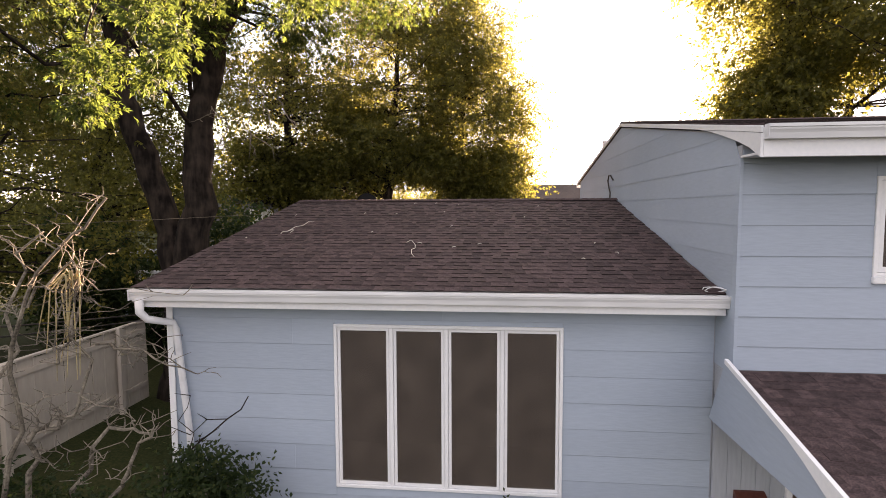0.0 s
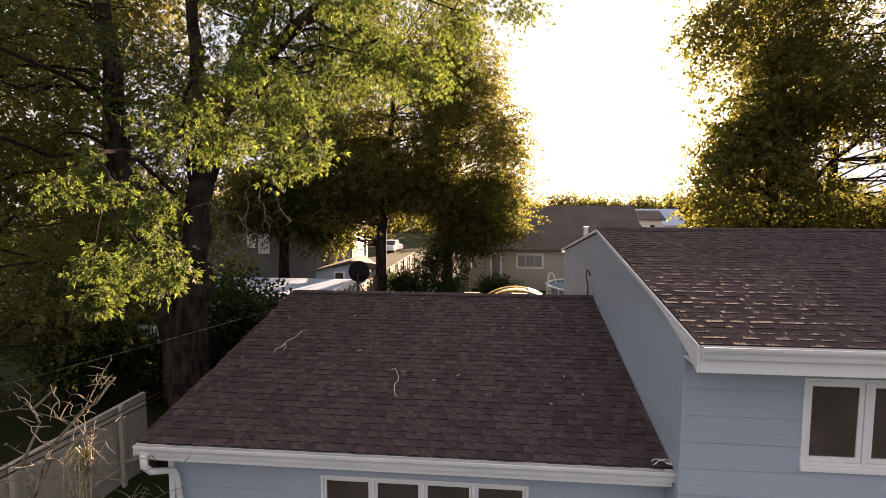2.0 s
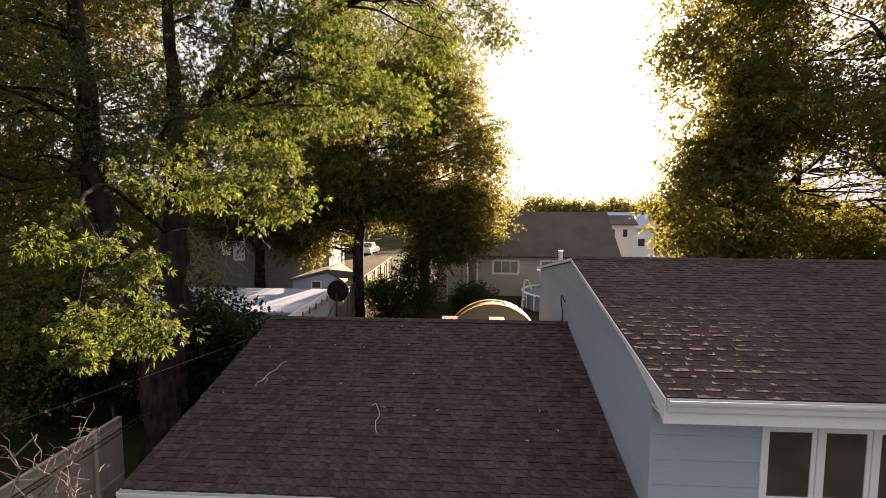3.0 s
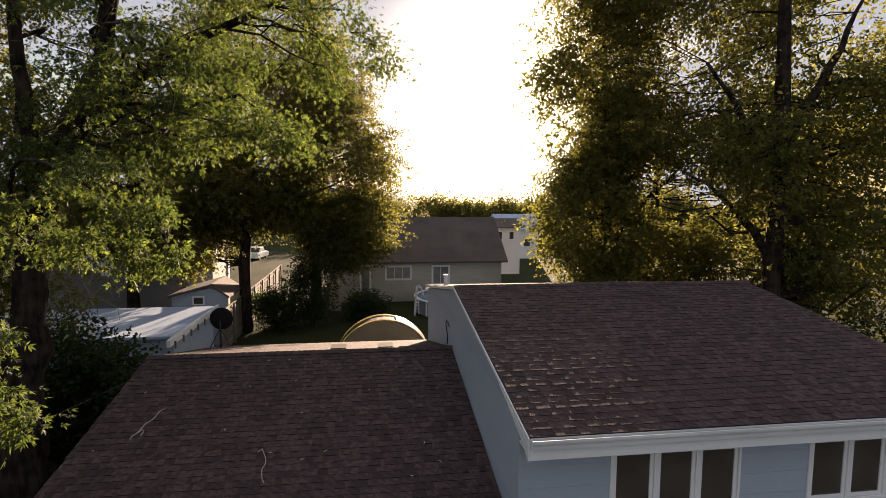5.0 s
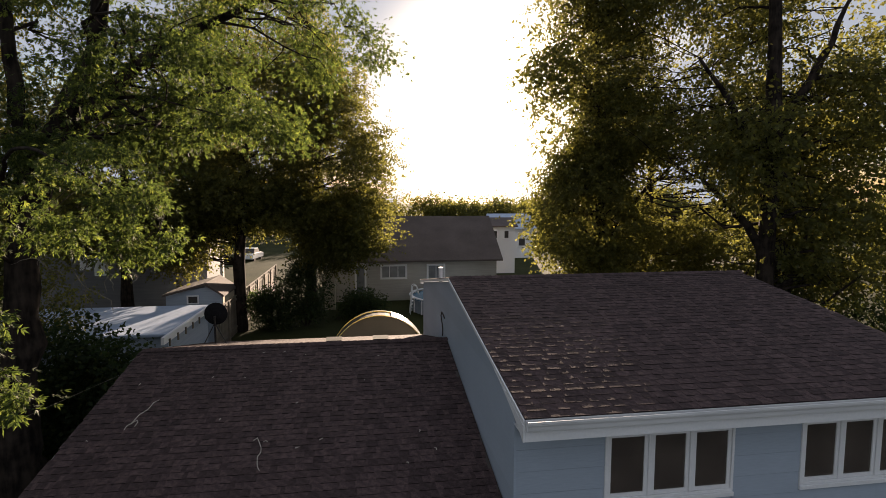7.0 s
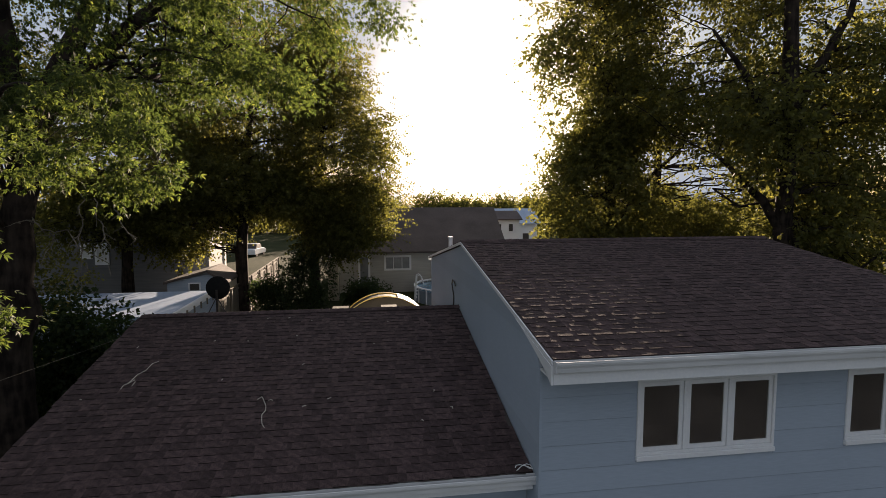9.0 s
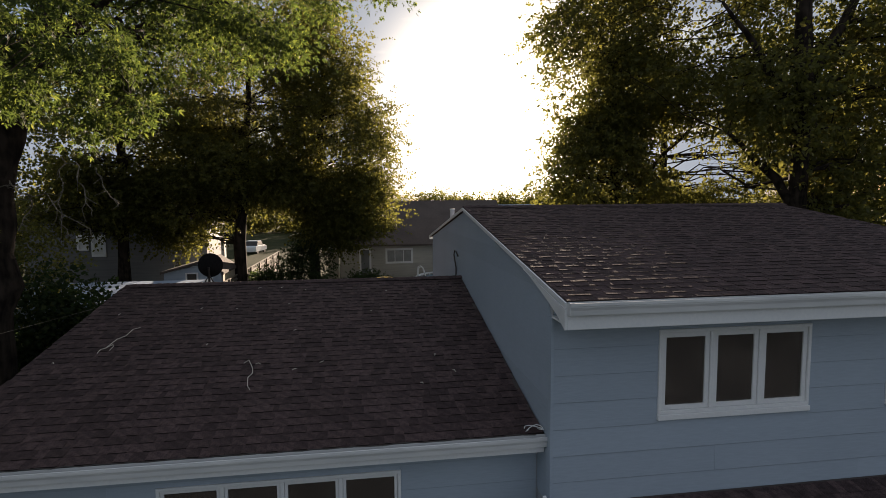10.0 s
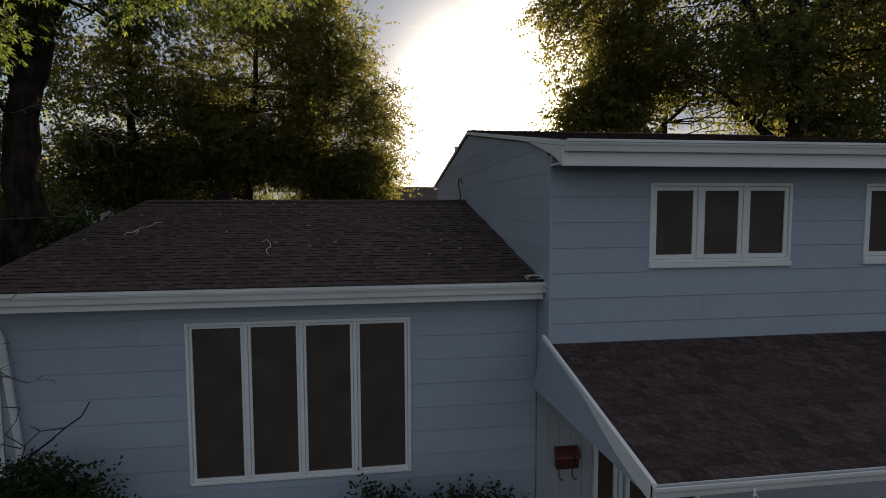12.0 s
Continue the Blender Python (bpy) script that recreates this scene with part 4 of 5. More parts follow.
# darker trees behind the fence
tree("dark tree behind the wooden fence",
     [[(-18.5, 13.0, GROUND, 0.4), (-18.4, 13.0, 5.0, 0.32), (-18.0, 13.4, 10.0, 0.22), (-17.8, 13.6, 16.0, 0.08)]],
     [(-18.0, 13.5, 10.5, 5.5, 4.5, 5.5, 260), (-20.6, 13.0, 5.6, 4.0, 2.5, 3.0, 90), (-17.0, 12.5, 4.2, 5.0, 3.0, 3.4, 110), (-17.0, 14.0, 16.5, 5.0, 4.5, 3.0, 90)],
     LEAF_MAPLE, (0.12, 0.046, 5), (44, 0.8, 0.35), 61)
tree("dark tree with a leaning trunk behind the fence",
     [[(-16.0, 4.0, GROUND, 0.36), (-15.8, 4.2, 5.0, 0.28), (-15.2, 4.6, 10.0, 0.18), (-15.0, 4.8, 14.0, 0.08)]],
     [(-15.0, 4.5, 10.0, 3.8, 3.8, 5.0, 190), (-14.5, 6.0, 4.0, 3.6, 2.6, 2.6, 50)],
     LEAF_MAPLE, (0.105, 0.038, 5), (38, 0.75, 0.35), 71)

tree("dark leafy tree between the fence and the grey house",
     [[(-15.0, 22.5, GROUND, 0.34), (-15.0, 22.5, 4.0, 0.27), (-14.8, 22.4, 9.0, 0.18), (-14.8, 22.4, 14.0, 0.07)]],
     [(-15.4, 22.5, 9.5, 3.4, 3.0, 5.5, 120), (-16.5, 22.0, 6.2, 3.2, 2.2, 2.0, 60)],
     LEAF_MAPLE, (0.2, 0.07, 5), (22, 0.8, 0.35), 66)

# woods on the horizon
r = np.random.default_rng(5)
lobes = [(x + r.uniform(-3, 3), 95 + r.uniform(-8, 14), r.uniform(2.5, 5.5), r.uniform(5, 9), 5, r.uniform(3.0, 6.0), 70) for x in range(-90, 130, 9)]
pos, stem = sprays_at(clumps_in(lobes, 81), 26, 1.8, 0.2, 82)
tagged(new("far_woods", leaves_mesh("far_woods", LEAF_MAPLE, pos, stem, 0.5, 0.2, 4, 83)), "hazy line of distant trees on the horizon", "woods", kind="stuff")


def shrub(label, x, y, rx, ry, high, seed):
    top = thing("shrub", label, "shrub", "shrubs along the front wall", at=(x, y, GROUND))
    rnd, g = random.Random(seed), Geo()
    for i in range(9):
        a = rnd.uniform(0, 6.28)
        limb(g, (x + 0.1 * math.cos(a), y + 0.1 * math.sin(a), GROUND - 0.02), (x + rx * 0.7 * math.cos(a), y + ry * 0.7 * math.sin(a), GROUND + high * rnd.uniform(0.5, 0.9)), 0.02, 0.006, rnd, 0.1, 5, 4)
    part("stem", g, TWIG, top)
    pos, stem = sprays_at(clumps_in([(x, y, GROUND + high * 0.55, rx, ry, high * 0.47, 70)], seed), 22, 0.20, -0.2, seed + 1)
    crown = new("crown", leaves_mesh("crown", LEAF_SHRUB, pos, stem, 0.06, 0.018, 5, seed + 2))
    crown.parent, crown.matrix_parent_inverse = top, Matrix.Translation(top.location).inverted()


shrub("dense dark green shrub by the house corner", -5.15, -0.75, 0.6, 0.45, 1.95, 91)
shrub("low brownish shrub beneath the leafless stems", -6.35, -1.15, 0.6, 0.4, 1.55, 96)
shrub("low brownish shrub beneath the leafless stems", -7.2, -1.0, 0.65, 0.45, 1.7, 97)
shrub("dense dark green shrub under the big window", -1.0, -0.6, 0.65, 0.42, 1.16, 92)
shrub("small dark green shrub under the big window", -1.95, -0.6, 0.4, 0.36, 1.2, 95)


for i, (x, y, rx, h) in enumerate(((-7.4, 23.5, 1.3, 2.4), (-5.5, 24.0, 1.35, 4.3), (-2.2, 25.5, 1.2, 1.7), (-8.5, 9.0, 0.7, 2.3), (-10.0, 9.5, 0.9, 2.5), (-11.6, 9.6, 1.0, 2.6), (-8.0, 7.4, 0.6, 2.6), (-9.7, 7.9, 1.0, 4.7), (-8.75, 7.7, 0.75, 4.15), (-13.3, 9.4, 1.1, 3.0), (-15.6, 8.6, 1.6, 4.4), (-17.5, 10.4, 1.7, 4.6), (-14.6, 2.6, 1.5, 3.6), (-19.0, 7.0, 1.8, 4.6), (9.0, 13.0, 1.6, 4.2), (11.5, 12.6, 1.7, 4.0), (15.5, 12.0, 1.8, 4.4), (17.6, 10.0, 1.8, 4.2), (19.6, 8.2, 1.8, 4.4), (21.4, 6.0, 1.8, 4.4), (12.8, 17.5, 2.0, 4.4))):
    low = x < 0
    fenced = x < -14
    big = thing("bush", ("tall dark bush beyond the pale fence" if fenced else "tall dark bush behind the ash trunk" if y < 15 else "large dark bush under the maples") if low else "tall dark bush beyond the taller wing", "bush", ("bushes behind the ash trunk" if y < 15 else "bushes under the maples") if low else "bushes beyond the taller wing", at=(x, y, GROUND))
    g = Geo()
    rnd = random.Random(200 + i)
    for k in range(7):
        a = k * 0.9
        limb(g, (x + 0.1 * math.cos(a), y + 0.1 * math.sin(a), GROUND - 0.02), (x + rx * 0.6 * math.cos(a), y + 0.6 * math.sin(a), GROUND + h * 0.7), 0.03, 0.01, rnd, 0.1, 5, 4)
    part("stem", g, BARK, big)
    pos, stem = sprays_at(clumps_in([(x, y, GROUND + h * 0.52, rx, rx * 0.8, h * 0.46, 90)], 210 + i), 24, 0.45, 0.0, 220 + i)
    crown = new("crown", leaves_mesh("crown", LEAF_SHRUB, pos, stem, 0.13, 0.045, 4, 230 + i))
    crown.parent, crown.matrix_parent_inverse = big, Matrix.Translation(big.location).inverted()


def bare_shrub(label, stems, seed, twigs, mat=TWIG, trunk=0.030):
    """A leafless shrub: crooked stems, each through a few places, that fork into fine twigs."""
    foot = stems[0][0]
    top = thing("bare_shrub", label, "shrub", "leafless shrubs by the fence", at=(foot[0], foot[1], GROUND))
    rnd = random.Random(seed)
    for stem in stems:
        g = Geo()
        thick = trunk if stem[0][2] < 0 else 0.014
        for i in range(len(stem) - 1):
            r0, r1 = thick * (1 - i / len(stem) * 0.8), thick * (1 - (i + 1) / len(stem) * 0.8)
            pts = limb(g, stem[i], stem[i + 1], r0, r1, rnd, 0.0, 7, 4)
            if i == 0 and stem[0][2] < 0:
                continue
            for p in pts[1:]:
                for _ in range(rnd.choice(twigs)):
                    d = Vector((rnd.gauss(0, 0.6), rnd.gauss(0, 0.4), rnd.uniform(-0.5, 0.8)))
                    sub = limb(g, p, p + d * rnd.uniform(0.2, 0.55), max(r1 * 0.45, 0.006), 0.003, rnd, 0.0, 5, 4)
                    for q in sub[1:]:
                        if rnd.random() < 0.85:
                            limb(g, q, q + Vector((rnd.gauss(0, 0.09), rnd.gauss(0, 0.08), rnd.uniform(-0.08, 0.12))), 0.005, 0.0025, rnd, 0.0, 4, 2)
        part("stem", g, mat, top)


bare_shrub("tall leafless shrub with pale crooked stems",
           [[(-7.1, -0.9, GROUND - 0.03), (-7.0, -0.9, 1.4), (-6.9, -0.9, 2.5), (-6.45, -0.8, 3.45), (-6.0, -0.7, 3.95)],
            [(-7.2, -1.0, GROUND - 0.03), (-7.3, -0.8, 1.5), (-7.5, -0.4, 2.7), (-7.2, -0.2, 3.6)],
            [(-6.7, -0.9, 2.9), (-6.3, -0.8, 3.35), (-6.15, -0.9, 3.0)]], 103, (1, 1, 2))
bare_shrub("leafless shrub with a bent stem and dry drooping twigs",
           [[(-6.85, -0.9, GROUND - 0.03), (-6.8, -0.9, 1.25), (-6.7, -0.9, 1.68), (-6.45, -0.9, 1.72), (-6.2, -0.9, 2.05), (-6.2, -0.8, 3.2)],
            [(-6.2, -0.85, 3.2), (-6.35, -0.9, 2.9), (-6.45, -0.9, 2.5)],
            [(-6.2, -0.85, 3.2), (-6.2, -0.95, 2.8), (-6.3, -1.0, 2.4)],
            [(-6.2, -0.7, 2.5), (-5.8, -0.55, 2.4), (-5.3, -0.5, 2.16)]], 104, (1, 1, 2))
bunch = thing("dry_bunch", "drooping yellow bunch of dry stalks on the bare shrub", "dry stalks", at=(-6.2, -0.9, 3.2))
rnd = random.Random(31)
for i in range(10):
    g = Geo()
    w, d = rnd.uniform(-0.38, 0.1), rnd.uniform(0.5, 0.95)
    g.tube([(-6.22 + rnd.gauss(0, 0.02), -0.86, 3.12), (-6.2 + w * 0.4, -0.9 + rnd.gauss(0, 0.05), 3.22 + rnd.uniform(0, 0.06)), (-6.2 + w * 0.8, -0.92 + rnd.gauss(0, 0.05), 3.08), (-6.22 + w, -0.95 + rnd.gauss(0, 0.05), 3.15 - d)], [0.009, 0.009, 0.007, 0.003], 5)
    part("stalk", g, DRY_STALK, bunch)
bare_shrub("low leafless shrub with grey lichened twigs by the downspout",
           [[(-6.3, -0.8, GROUND - 0.03), (-6.5, -0.75, 1.0), (-6.1, -0.7, 1.65), (-5.65, -0.7, 1.6)],
            [(-6.2, -0.9, GROUND - 0.03), (-6.0, -0.85, 1.0), (-5.8, -0.8, 1.35), (-5.55, -0.8, 1.7)]], 105, (0, 1, 1, 2))
bare_shrub("single dark leafless branch leaning along the wall",
           [[(-5.9, -0.7, GROUND - 0.03), (-5.62, -0.55, 1.1), (-5.3, -0.45, 1.42), (-4.78, -0.42, 1.9)]], 105, (0, 0, 0, 0, 1), BARK, 0.015)

# ---- fence and neighbours ----


def fence(label, x, y0, y1, high, step=0.15, wood=None):
    """A board fence along y, with posts and two rails."""
    wood = wood or FENCE_WOOD
    top = thing("fence", label, "fence", at=(x, y0, GROUND))
    rnd = random.Random(int(y0 * 10) + 7)
    for z in (0.35, high - 0.25):
        part("rail", box_geo(x + 0.002, x + 0.045, y0, y1, GROUND + z, GROUND + z + 0.09), wood, top)
    y = y0
    while y <= y1 + 0.01:
        part("post", box_geo(x + 0.05, x + 0.14, y - 0.045, y + 0.045, GROUND - 0.02, GROUND + high + 0.06), wood, top, bevel=0.006)
        y += 2.4
    y = y0
    meshes = [box_geo(-0.02, 0.0, -step * 0.48, step * 0.48, 0.03, high + d).mesh("board", wood) for d in (-0.02, 0.0, 0.015)]
    while y < y1:
        b = new("board", meshes[rnd.randrange(3)])
        b.parent, b.matrix_parent_inverse = top, Matrix.Translation(top.location).inverted()
        b.location, b.rotation_euler = (x, y + step / 2, GROUND), (rnd.gauss(0, 0.006), rnd.gauss(0, 0.006), 0)
        y += step
    part("top_rail", box_geo(x - 0.03, x + 0.06, y0, y1, GROUND + high + 0.018, GROUND + high + 0.05), wood, top)


fence("pale grey panel fence beside the ash tree", -10.2, -3.0, 5.0, 1.8, 0.3, PALE_FENCE)
deck = thing("deck_railing", "white deck railing over a weathered lattice skirt", "railing", at=(-13.05, 9.0, GROUND))
for x in (-13.72, -12.42):
    part("post", box_geo(x - 0.045, x + 0.045, 8.96, 9.05, GROUND - 0.02, 2.16), FENCE_WOOD, deck, bevel=0.004)
for z in (1.44, 1.99):
    part("rail", box_geo(-13.674, -12.466, 9.0, 9.04, z, z + 0.07), TRIM, deck)
for i in range(10):
    x = -13.62 + i * 0.12
    part("picket", box_geo(x, x + 0.06, 8.975, 8.998, 1.42, 2.1), TRIM, deck)
part("rim_board", box_geo(-13.674, -12.466, 9.0, 9.04, 1.18, 1.42), FENCE_WOOD, deck)
for k in (-1, 1):
    for i in range(13):
        a = -14.2 + i * 0.16 + (0.0 if k > 0 else 0.0)
        p = Geo()
        lo, hi = 0.2, 1.17
        run = (hi - lo) * k * 0.75
        ax, bx = a + (0.0 if k > 0 else 0.75), a + run + (0.0 if k > 0 else 0.75)
        if min(ax, bx) < -13.66 or max(ax, bx) > -12.48:
            t0, t1 = sorted((( -13.66 - ax) / (bx - ax), (-12.48 - ax) / (bx - ax)))
            t0, t1 = max(0.0, t0), min(1.0, t1)
            if t1 - t0 < 0.08:
                continue
            ax, bx, lo, hi = ax + (bx - ax) * t0, ax + (bx - ax) * t1, lo + (hi - lo) * t0, lo + (hi - lo) * t1
        y = 8.985 if k > 0 else 8.998
        p.prism([(ax, y, lo), (ax + 0.04, y, lo), (ax + 0.04, y + 0.01, lo), (ax, y + 0.01, lo)], [(bx, y, hi), (bx + 0.04, y, hi), (bx + 0.04, y + 0.01, hi), (bx, y + 0.01, hi)])
        part("lattice_strip", p, PALE_TWIG, deck)
fence("weathered board fence along the back yard, its top sunlit", -9.3, 18.6, 36.0, 2.2)


def small_house(name, label, x0, x1, y0, y1, eave, ridge, wall, roof, openings, along="x", over=0.4, mid=0.0, pane=None):
    """A plain gabled house: walls, two roof slopes, and windows or doors (x0, x1, z0, z1) in the wall facing -y."""
    top = thing(name, label, "house" if name != "shed" else "shed", at=((x0 + x1) / 2, (y0 + y1) / 2, GROUND))
    xm, ym = (x0 + x1) / 2 + mid, (y0 + y1) / 2
    g = Geo()
    if along == "x":
        g.box(x0, x1, y0, y0 + 0.2, GROUND, eave)
        g.box(x0, x1, y1 - 0.2, y1, GROUND, eave)
        for a, b in ((x0, x0 + 0.2), (x1 - 0.2, x1)):
            g.sweep_x([(y0 + 0.201, GROUND), (y1 - 0.201, GROUND), (y1 - 0.201, eave), (ym, ridge - 0.1), (y0 + 0.201, eave)], a, b)
    else:
        g.box(x0, x0 + 0.2, y0 + 0.201, y1 - 0.201, GROUND, eave)
        g.box(x1 - 0.2, x1, y0 + 0.201, y1 - 0.201, GROUND, eave)
        for a, b in ((y0, y0 + 0.2), (y1 - 0.2, y1)):
            g.sweep_y([(x0, GROUND), (x1, GROUND), (x1, eave), (xm, ridge - 0.1), (x0, eave)], a, b)
    body = part("wall", g, wall, top)
    k = (ridge - eave) / ((y1 - y0) / 2 if along == "x" else (x1 - x0) / 2)
    for s in (-1, 1):
        g = Geo()
        if along == "x":
            ye = ym + s * ((y1 - y0) / 2 + over)
            ze = eave - over * k
            g.sweep_x([(ye, ze), (ym, ridge), (ym, ridge + 0.12), (ye, ze + 0.12)], x0 - over, x1 + over)
        else:
            xe = (x1 if s > 0 else x0) + s * over
            ze = eave - over * (ridge - eave) / abs((x1 if s > 0 else x0) - xm)
            g.sweep_y([(xe, ze), (xm, ridge), (xm, ridge + 0.12), (xe, ze + 0.12)], y0 - over, y1 + over)
        part("roof", g, roof, top)
    for a, b, c, d in openings:
        w = part("window", frame_ring(a - 0.05, b + 0.05, c - 0.05, d + 0.05, y0 - 0.06, y0 + 0.02, min(0.14, 0.16 * (d - c))), TRIM, top)
        n = max(1, round((b - a) / 0.75))
        for i in range(n):
            p0, p1 = a + 0.01 + (b - a - 0.02) * i / n, a + 0.01 + (b - a - 0.02) * (i + 1) / n
            part("pane", box_geo(p0 + 0.02, p1 - 0.02, y0 - 0.035, y0 - 0.025, c + 0.01, d - 0.01), pane or SCREEN, w)
            if i:
                part("bar", box_geo(p0 - 0.02, p0 + 0.02, y0 - 0.05, y0 - 0.015, c + 0.01, d - 0.01), TRIM, w)
    return top


ranch = small_house("house", "long tan ranch house with white windows across the yards", -3.7, 8.3, 33.0, 41.5, 2.65, 5.5, FAR_WALL, FAR_ROOF,
                    [(-0.44, 1.44, 1.15, 2.15), (3.0, 4.3, 0.75, 2.15), (-2.3, -1.55, 0.0, 2.2)], pane=FAR_PANE)
small_house("house", "grey gabled house behind the back fence", -20.6, -10.95, 27.0, 30.0, 4.4, 6.6, GREY_WALL, FAR_ROOF, [(-17.8, -17.3, 2.95, 3.75), (-17.05, -16.4, 2.6, 3.75)], along="y", pane=BLIND)
shed = small_house("shed", "small blue-grey garden shed with one window", -12.3, -9.5, 20.6, 23.2, 2.2, 2.75, SHED_WALL, FAR_ROOF, [(-11.2, -10.7, 1.8, 2.16)], along="y", over=0.14, mid=0.6)
# tan sheet added over the blue-grey side wall, its sunlight put into the colour
part("side_panel", box_geo(-9.497, -9.46, 20.7, 23.1, GROUND + 0.1, 2.12), LOCKER_AND_LIT_SIDE, shed, "added tan sheet that paints the shed's side wall as sunlit")
for x0, x1, y0, eave, ridge in ((1.8, 6.4, 62.0, 3.0, 4.3), (7.6, 11.0, 64.0, 3.1, 4.2), (15.0, 20.0, 60.0, 3.4, 5.0)):
    small_house("house", "distant low pale house beyond the yards", x0, x1, y0, y0 + 6, eave, ridge, TRIM, WHITE_ROOF, [(x0 + 1, x0 + 2.0, 1.0, 2.1), (x1 - 2, x1 - 1.0, 1.0, 2.1)])
small_house("house", "tall white house beyond the ranch house", 10.7, 13.6, 46.3, 50.0, 4.3, 5.0, TRIM, FAR_ROOF, [(11.2, 11.8, 3.0, 3.9), (12.4, 13.0, 3.0, 3.9)], over=0.25)

small_house("house", "narrow pale outbuilding beyond the fence", -15.55, -14.25, 44.0, 44.6, 2.3, 2.6, FAR_WALL, FAR_ROOF, [], along="y", over=0.15)
for x0, x1 in ((-16.64, -16.3), (-16.5, -16.1)):
    pole = thing("leaning_pole", "pale wooden pole leaning on the grey house", "pole", "poles leaning on the grey house", at=(x1, 26.0, GROUND))
    g = Geo()
    g.tube([(x1, 26.1, GROUND - 0.01), (x0, 26.93, 2.75)], [0.04, 0.035], 8)
    part("rod", g, PALE_TWIG, pole)
locker = thing("garden_locker", "upright tan garden locker beside the large bush", "locker", at=(-4.4, 28.3, GROUND))
part("body", box_geo(-4.76, -4.02, 28.0, 28.6, GROUND, 2.55), LOCKER_AND_LIT_SIDE, locker, bevel=0.01)
part("lid", box_geo(-4.80, -3.98, 27.96, 28.64, 2.552, 2.62), LOCKER_AND_LIT_SIDE, locker, bevel=0.01)
for x in (-4.70, -4.38):
    part("door", box_geo(x, x + 0.30, 27.975, 27.998, GROUND + 0.1, 2.5), LOCKER_AND_LIT_SIDE, locker, bevel=0.004)

# a pale car parked beyond the grey house
car = thing("car", "small white parked car beyond the grey house", "car", at=(-15.4, 58.0, GROUND))
g = Geo()
g.sweep_y([(-17.50, 0.25), (-13.30, 0.25), (-13.25, 0.75), (-14.10, 0.95), (-16.60, 1.0), (-17.50, 0.9)], 57.2, 58.8)
g.v = [(x, y, z + GROUND) for x, y, z in g.v]
part("body", g, CAR_PAINT, car, bevel=0.06)
g = Geo()
g.sweep_y([(-16.80, 0.98), (-14.40, 0.95), (-15.00, 1.5), (-16.40, 1.52)], 57.3, 58.7)
g.v = [(x, y, z + GROUND) for x, y, z in g.v]
part("cabin", g, SCREEN, car, "dark glazed cabin", bevel=0.05)
part("car_roof", box_geo(-16.40, -15.00, 57.32, 58.68, GROUND + 1.515, GROUND + 1.56), CAR_PAINT, car, bevel=0.02)
for x in (-16.70, -14.10):
    for y in (57.22, 58.6):
        g = Geo()
        g.tube([(x, y, GROUND + 0.31), (x, y + 0.18, GROUND + 0.31)], [0.32, 0.32], 16)
        part("wheel", g, DARK_METAL, car)

car.location.x, car.rotation_euler.z = -16.6, radians(82)

# low neighbouring garage with a white flat roof
garage = thing("garage", "low garage with a flat white roof beside the fence", "garage", at=(-13.5, 15.5, GROUND))
part("wall", box_geo(-17.8, -9.35, 13.2, 17.9, GROUND, 2.09), SHED_WALL, garage)
part("roof", box_geo(-18.0, -9.22, 13.0, 18.1, 2.095, 2.22), WHITE_ROOF, garage, "white flat roof", bevel=0.02)
part("roof_edge", box_geo(-9.215, -9.10, 12.2, 18.1, 2.03, 2.29), TRIM, garage, "pale sunlit roof edge")
part("roof_seam", box_geo(-13.6, -13.52, 13.1, 18.0, 2.2205, 2.232), WHITE_ROOF, garage)
for i in range(7):
    y = 12.6 + i * 0.82
    part("bracket", box_geo(-9.098, -9.05, y, y + 0.08, 1.86, 2.14), FENCE_WOOD, garage)

# hoop shelter in the back yard
shelter = thing("hoop_shelter", "arched tan shelter with shiny bands in the back yard", "shelter", at=(-1.45, 12.2, GROUND))
ARC = [(math.cos(math.pi * i / 24), math.sin(math.pi * i / 24)) for i in range(25)]
cx, cz, R = -1.35, 1.15, 1.81


def hoop(r0, r1, y0, y1, a0=0, a1=24):
    """A curved plate over an arc."""
    h = Geo()
    for c, t in ARC[a0:a1 + 1]:
        h.v += [(cx + r0 * c, y0, cz + r0 * t), (cx + r1 * c, y0, cz + r1 * t), (cx + r1 * c, y1, cz + r1 * t), (cx + r0 * c, y1, cz + r0 * t)]
    n = a1 - a0
    for i in range(n):
        for k in range(4):
            m = (k + 1) % 4
            h.f.append((i * 4 + k, i * 4 + m, i * 4 + 4 + m, i * 4 + 4 + k))
    h.f += [(3, 2, 1, 0), (n * 4, n * 4 + 1, n * 4 + 2, n * 4 + 3)]
    return h


tagged(part("cover", hoop(R - 0.02, R, 11.8, 12.7), DARK_COVER, shelter), "dark curved cover")
for y, w in ((11.74, 0.06), (12.45, 0.06)):
    part("band", hoop(R + 0.003, R + 0.03, y, y + w), GOLD_BAND, shelter, "shiny yellowish curved band")
part("panel", hoop(R + 0.035, R + 0.05, 11.7, 12.5, 4, 10), SHINY, shelter, "shiny roof panel")
g = Geo()
g.sweep_y([(cx + (R - 0.03) * c, cz + (R - 0.03) * s) for c, s in ARC] + [(cx - R + 0.03, GROUND), (cx + R - 0.03, GROUND)], 11.82, 11.86)
part("end_wall", g, CANVAS, shelter)
for s in (-1, 1):
    part("side_wall", box_geo(cx + s * (R - 0.015) - 0.015, cx + s * (R - 0.015) + 0.015, 11.87, 12.7, GROUND, cz - 0.002), CANVAS, shelter)

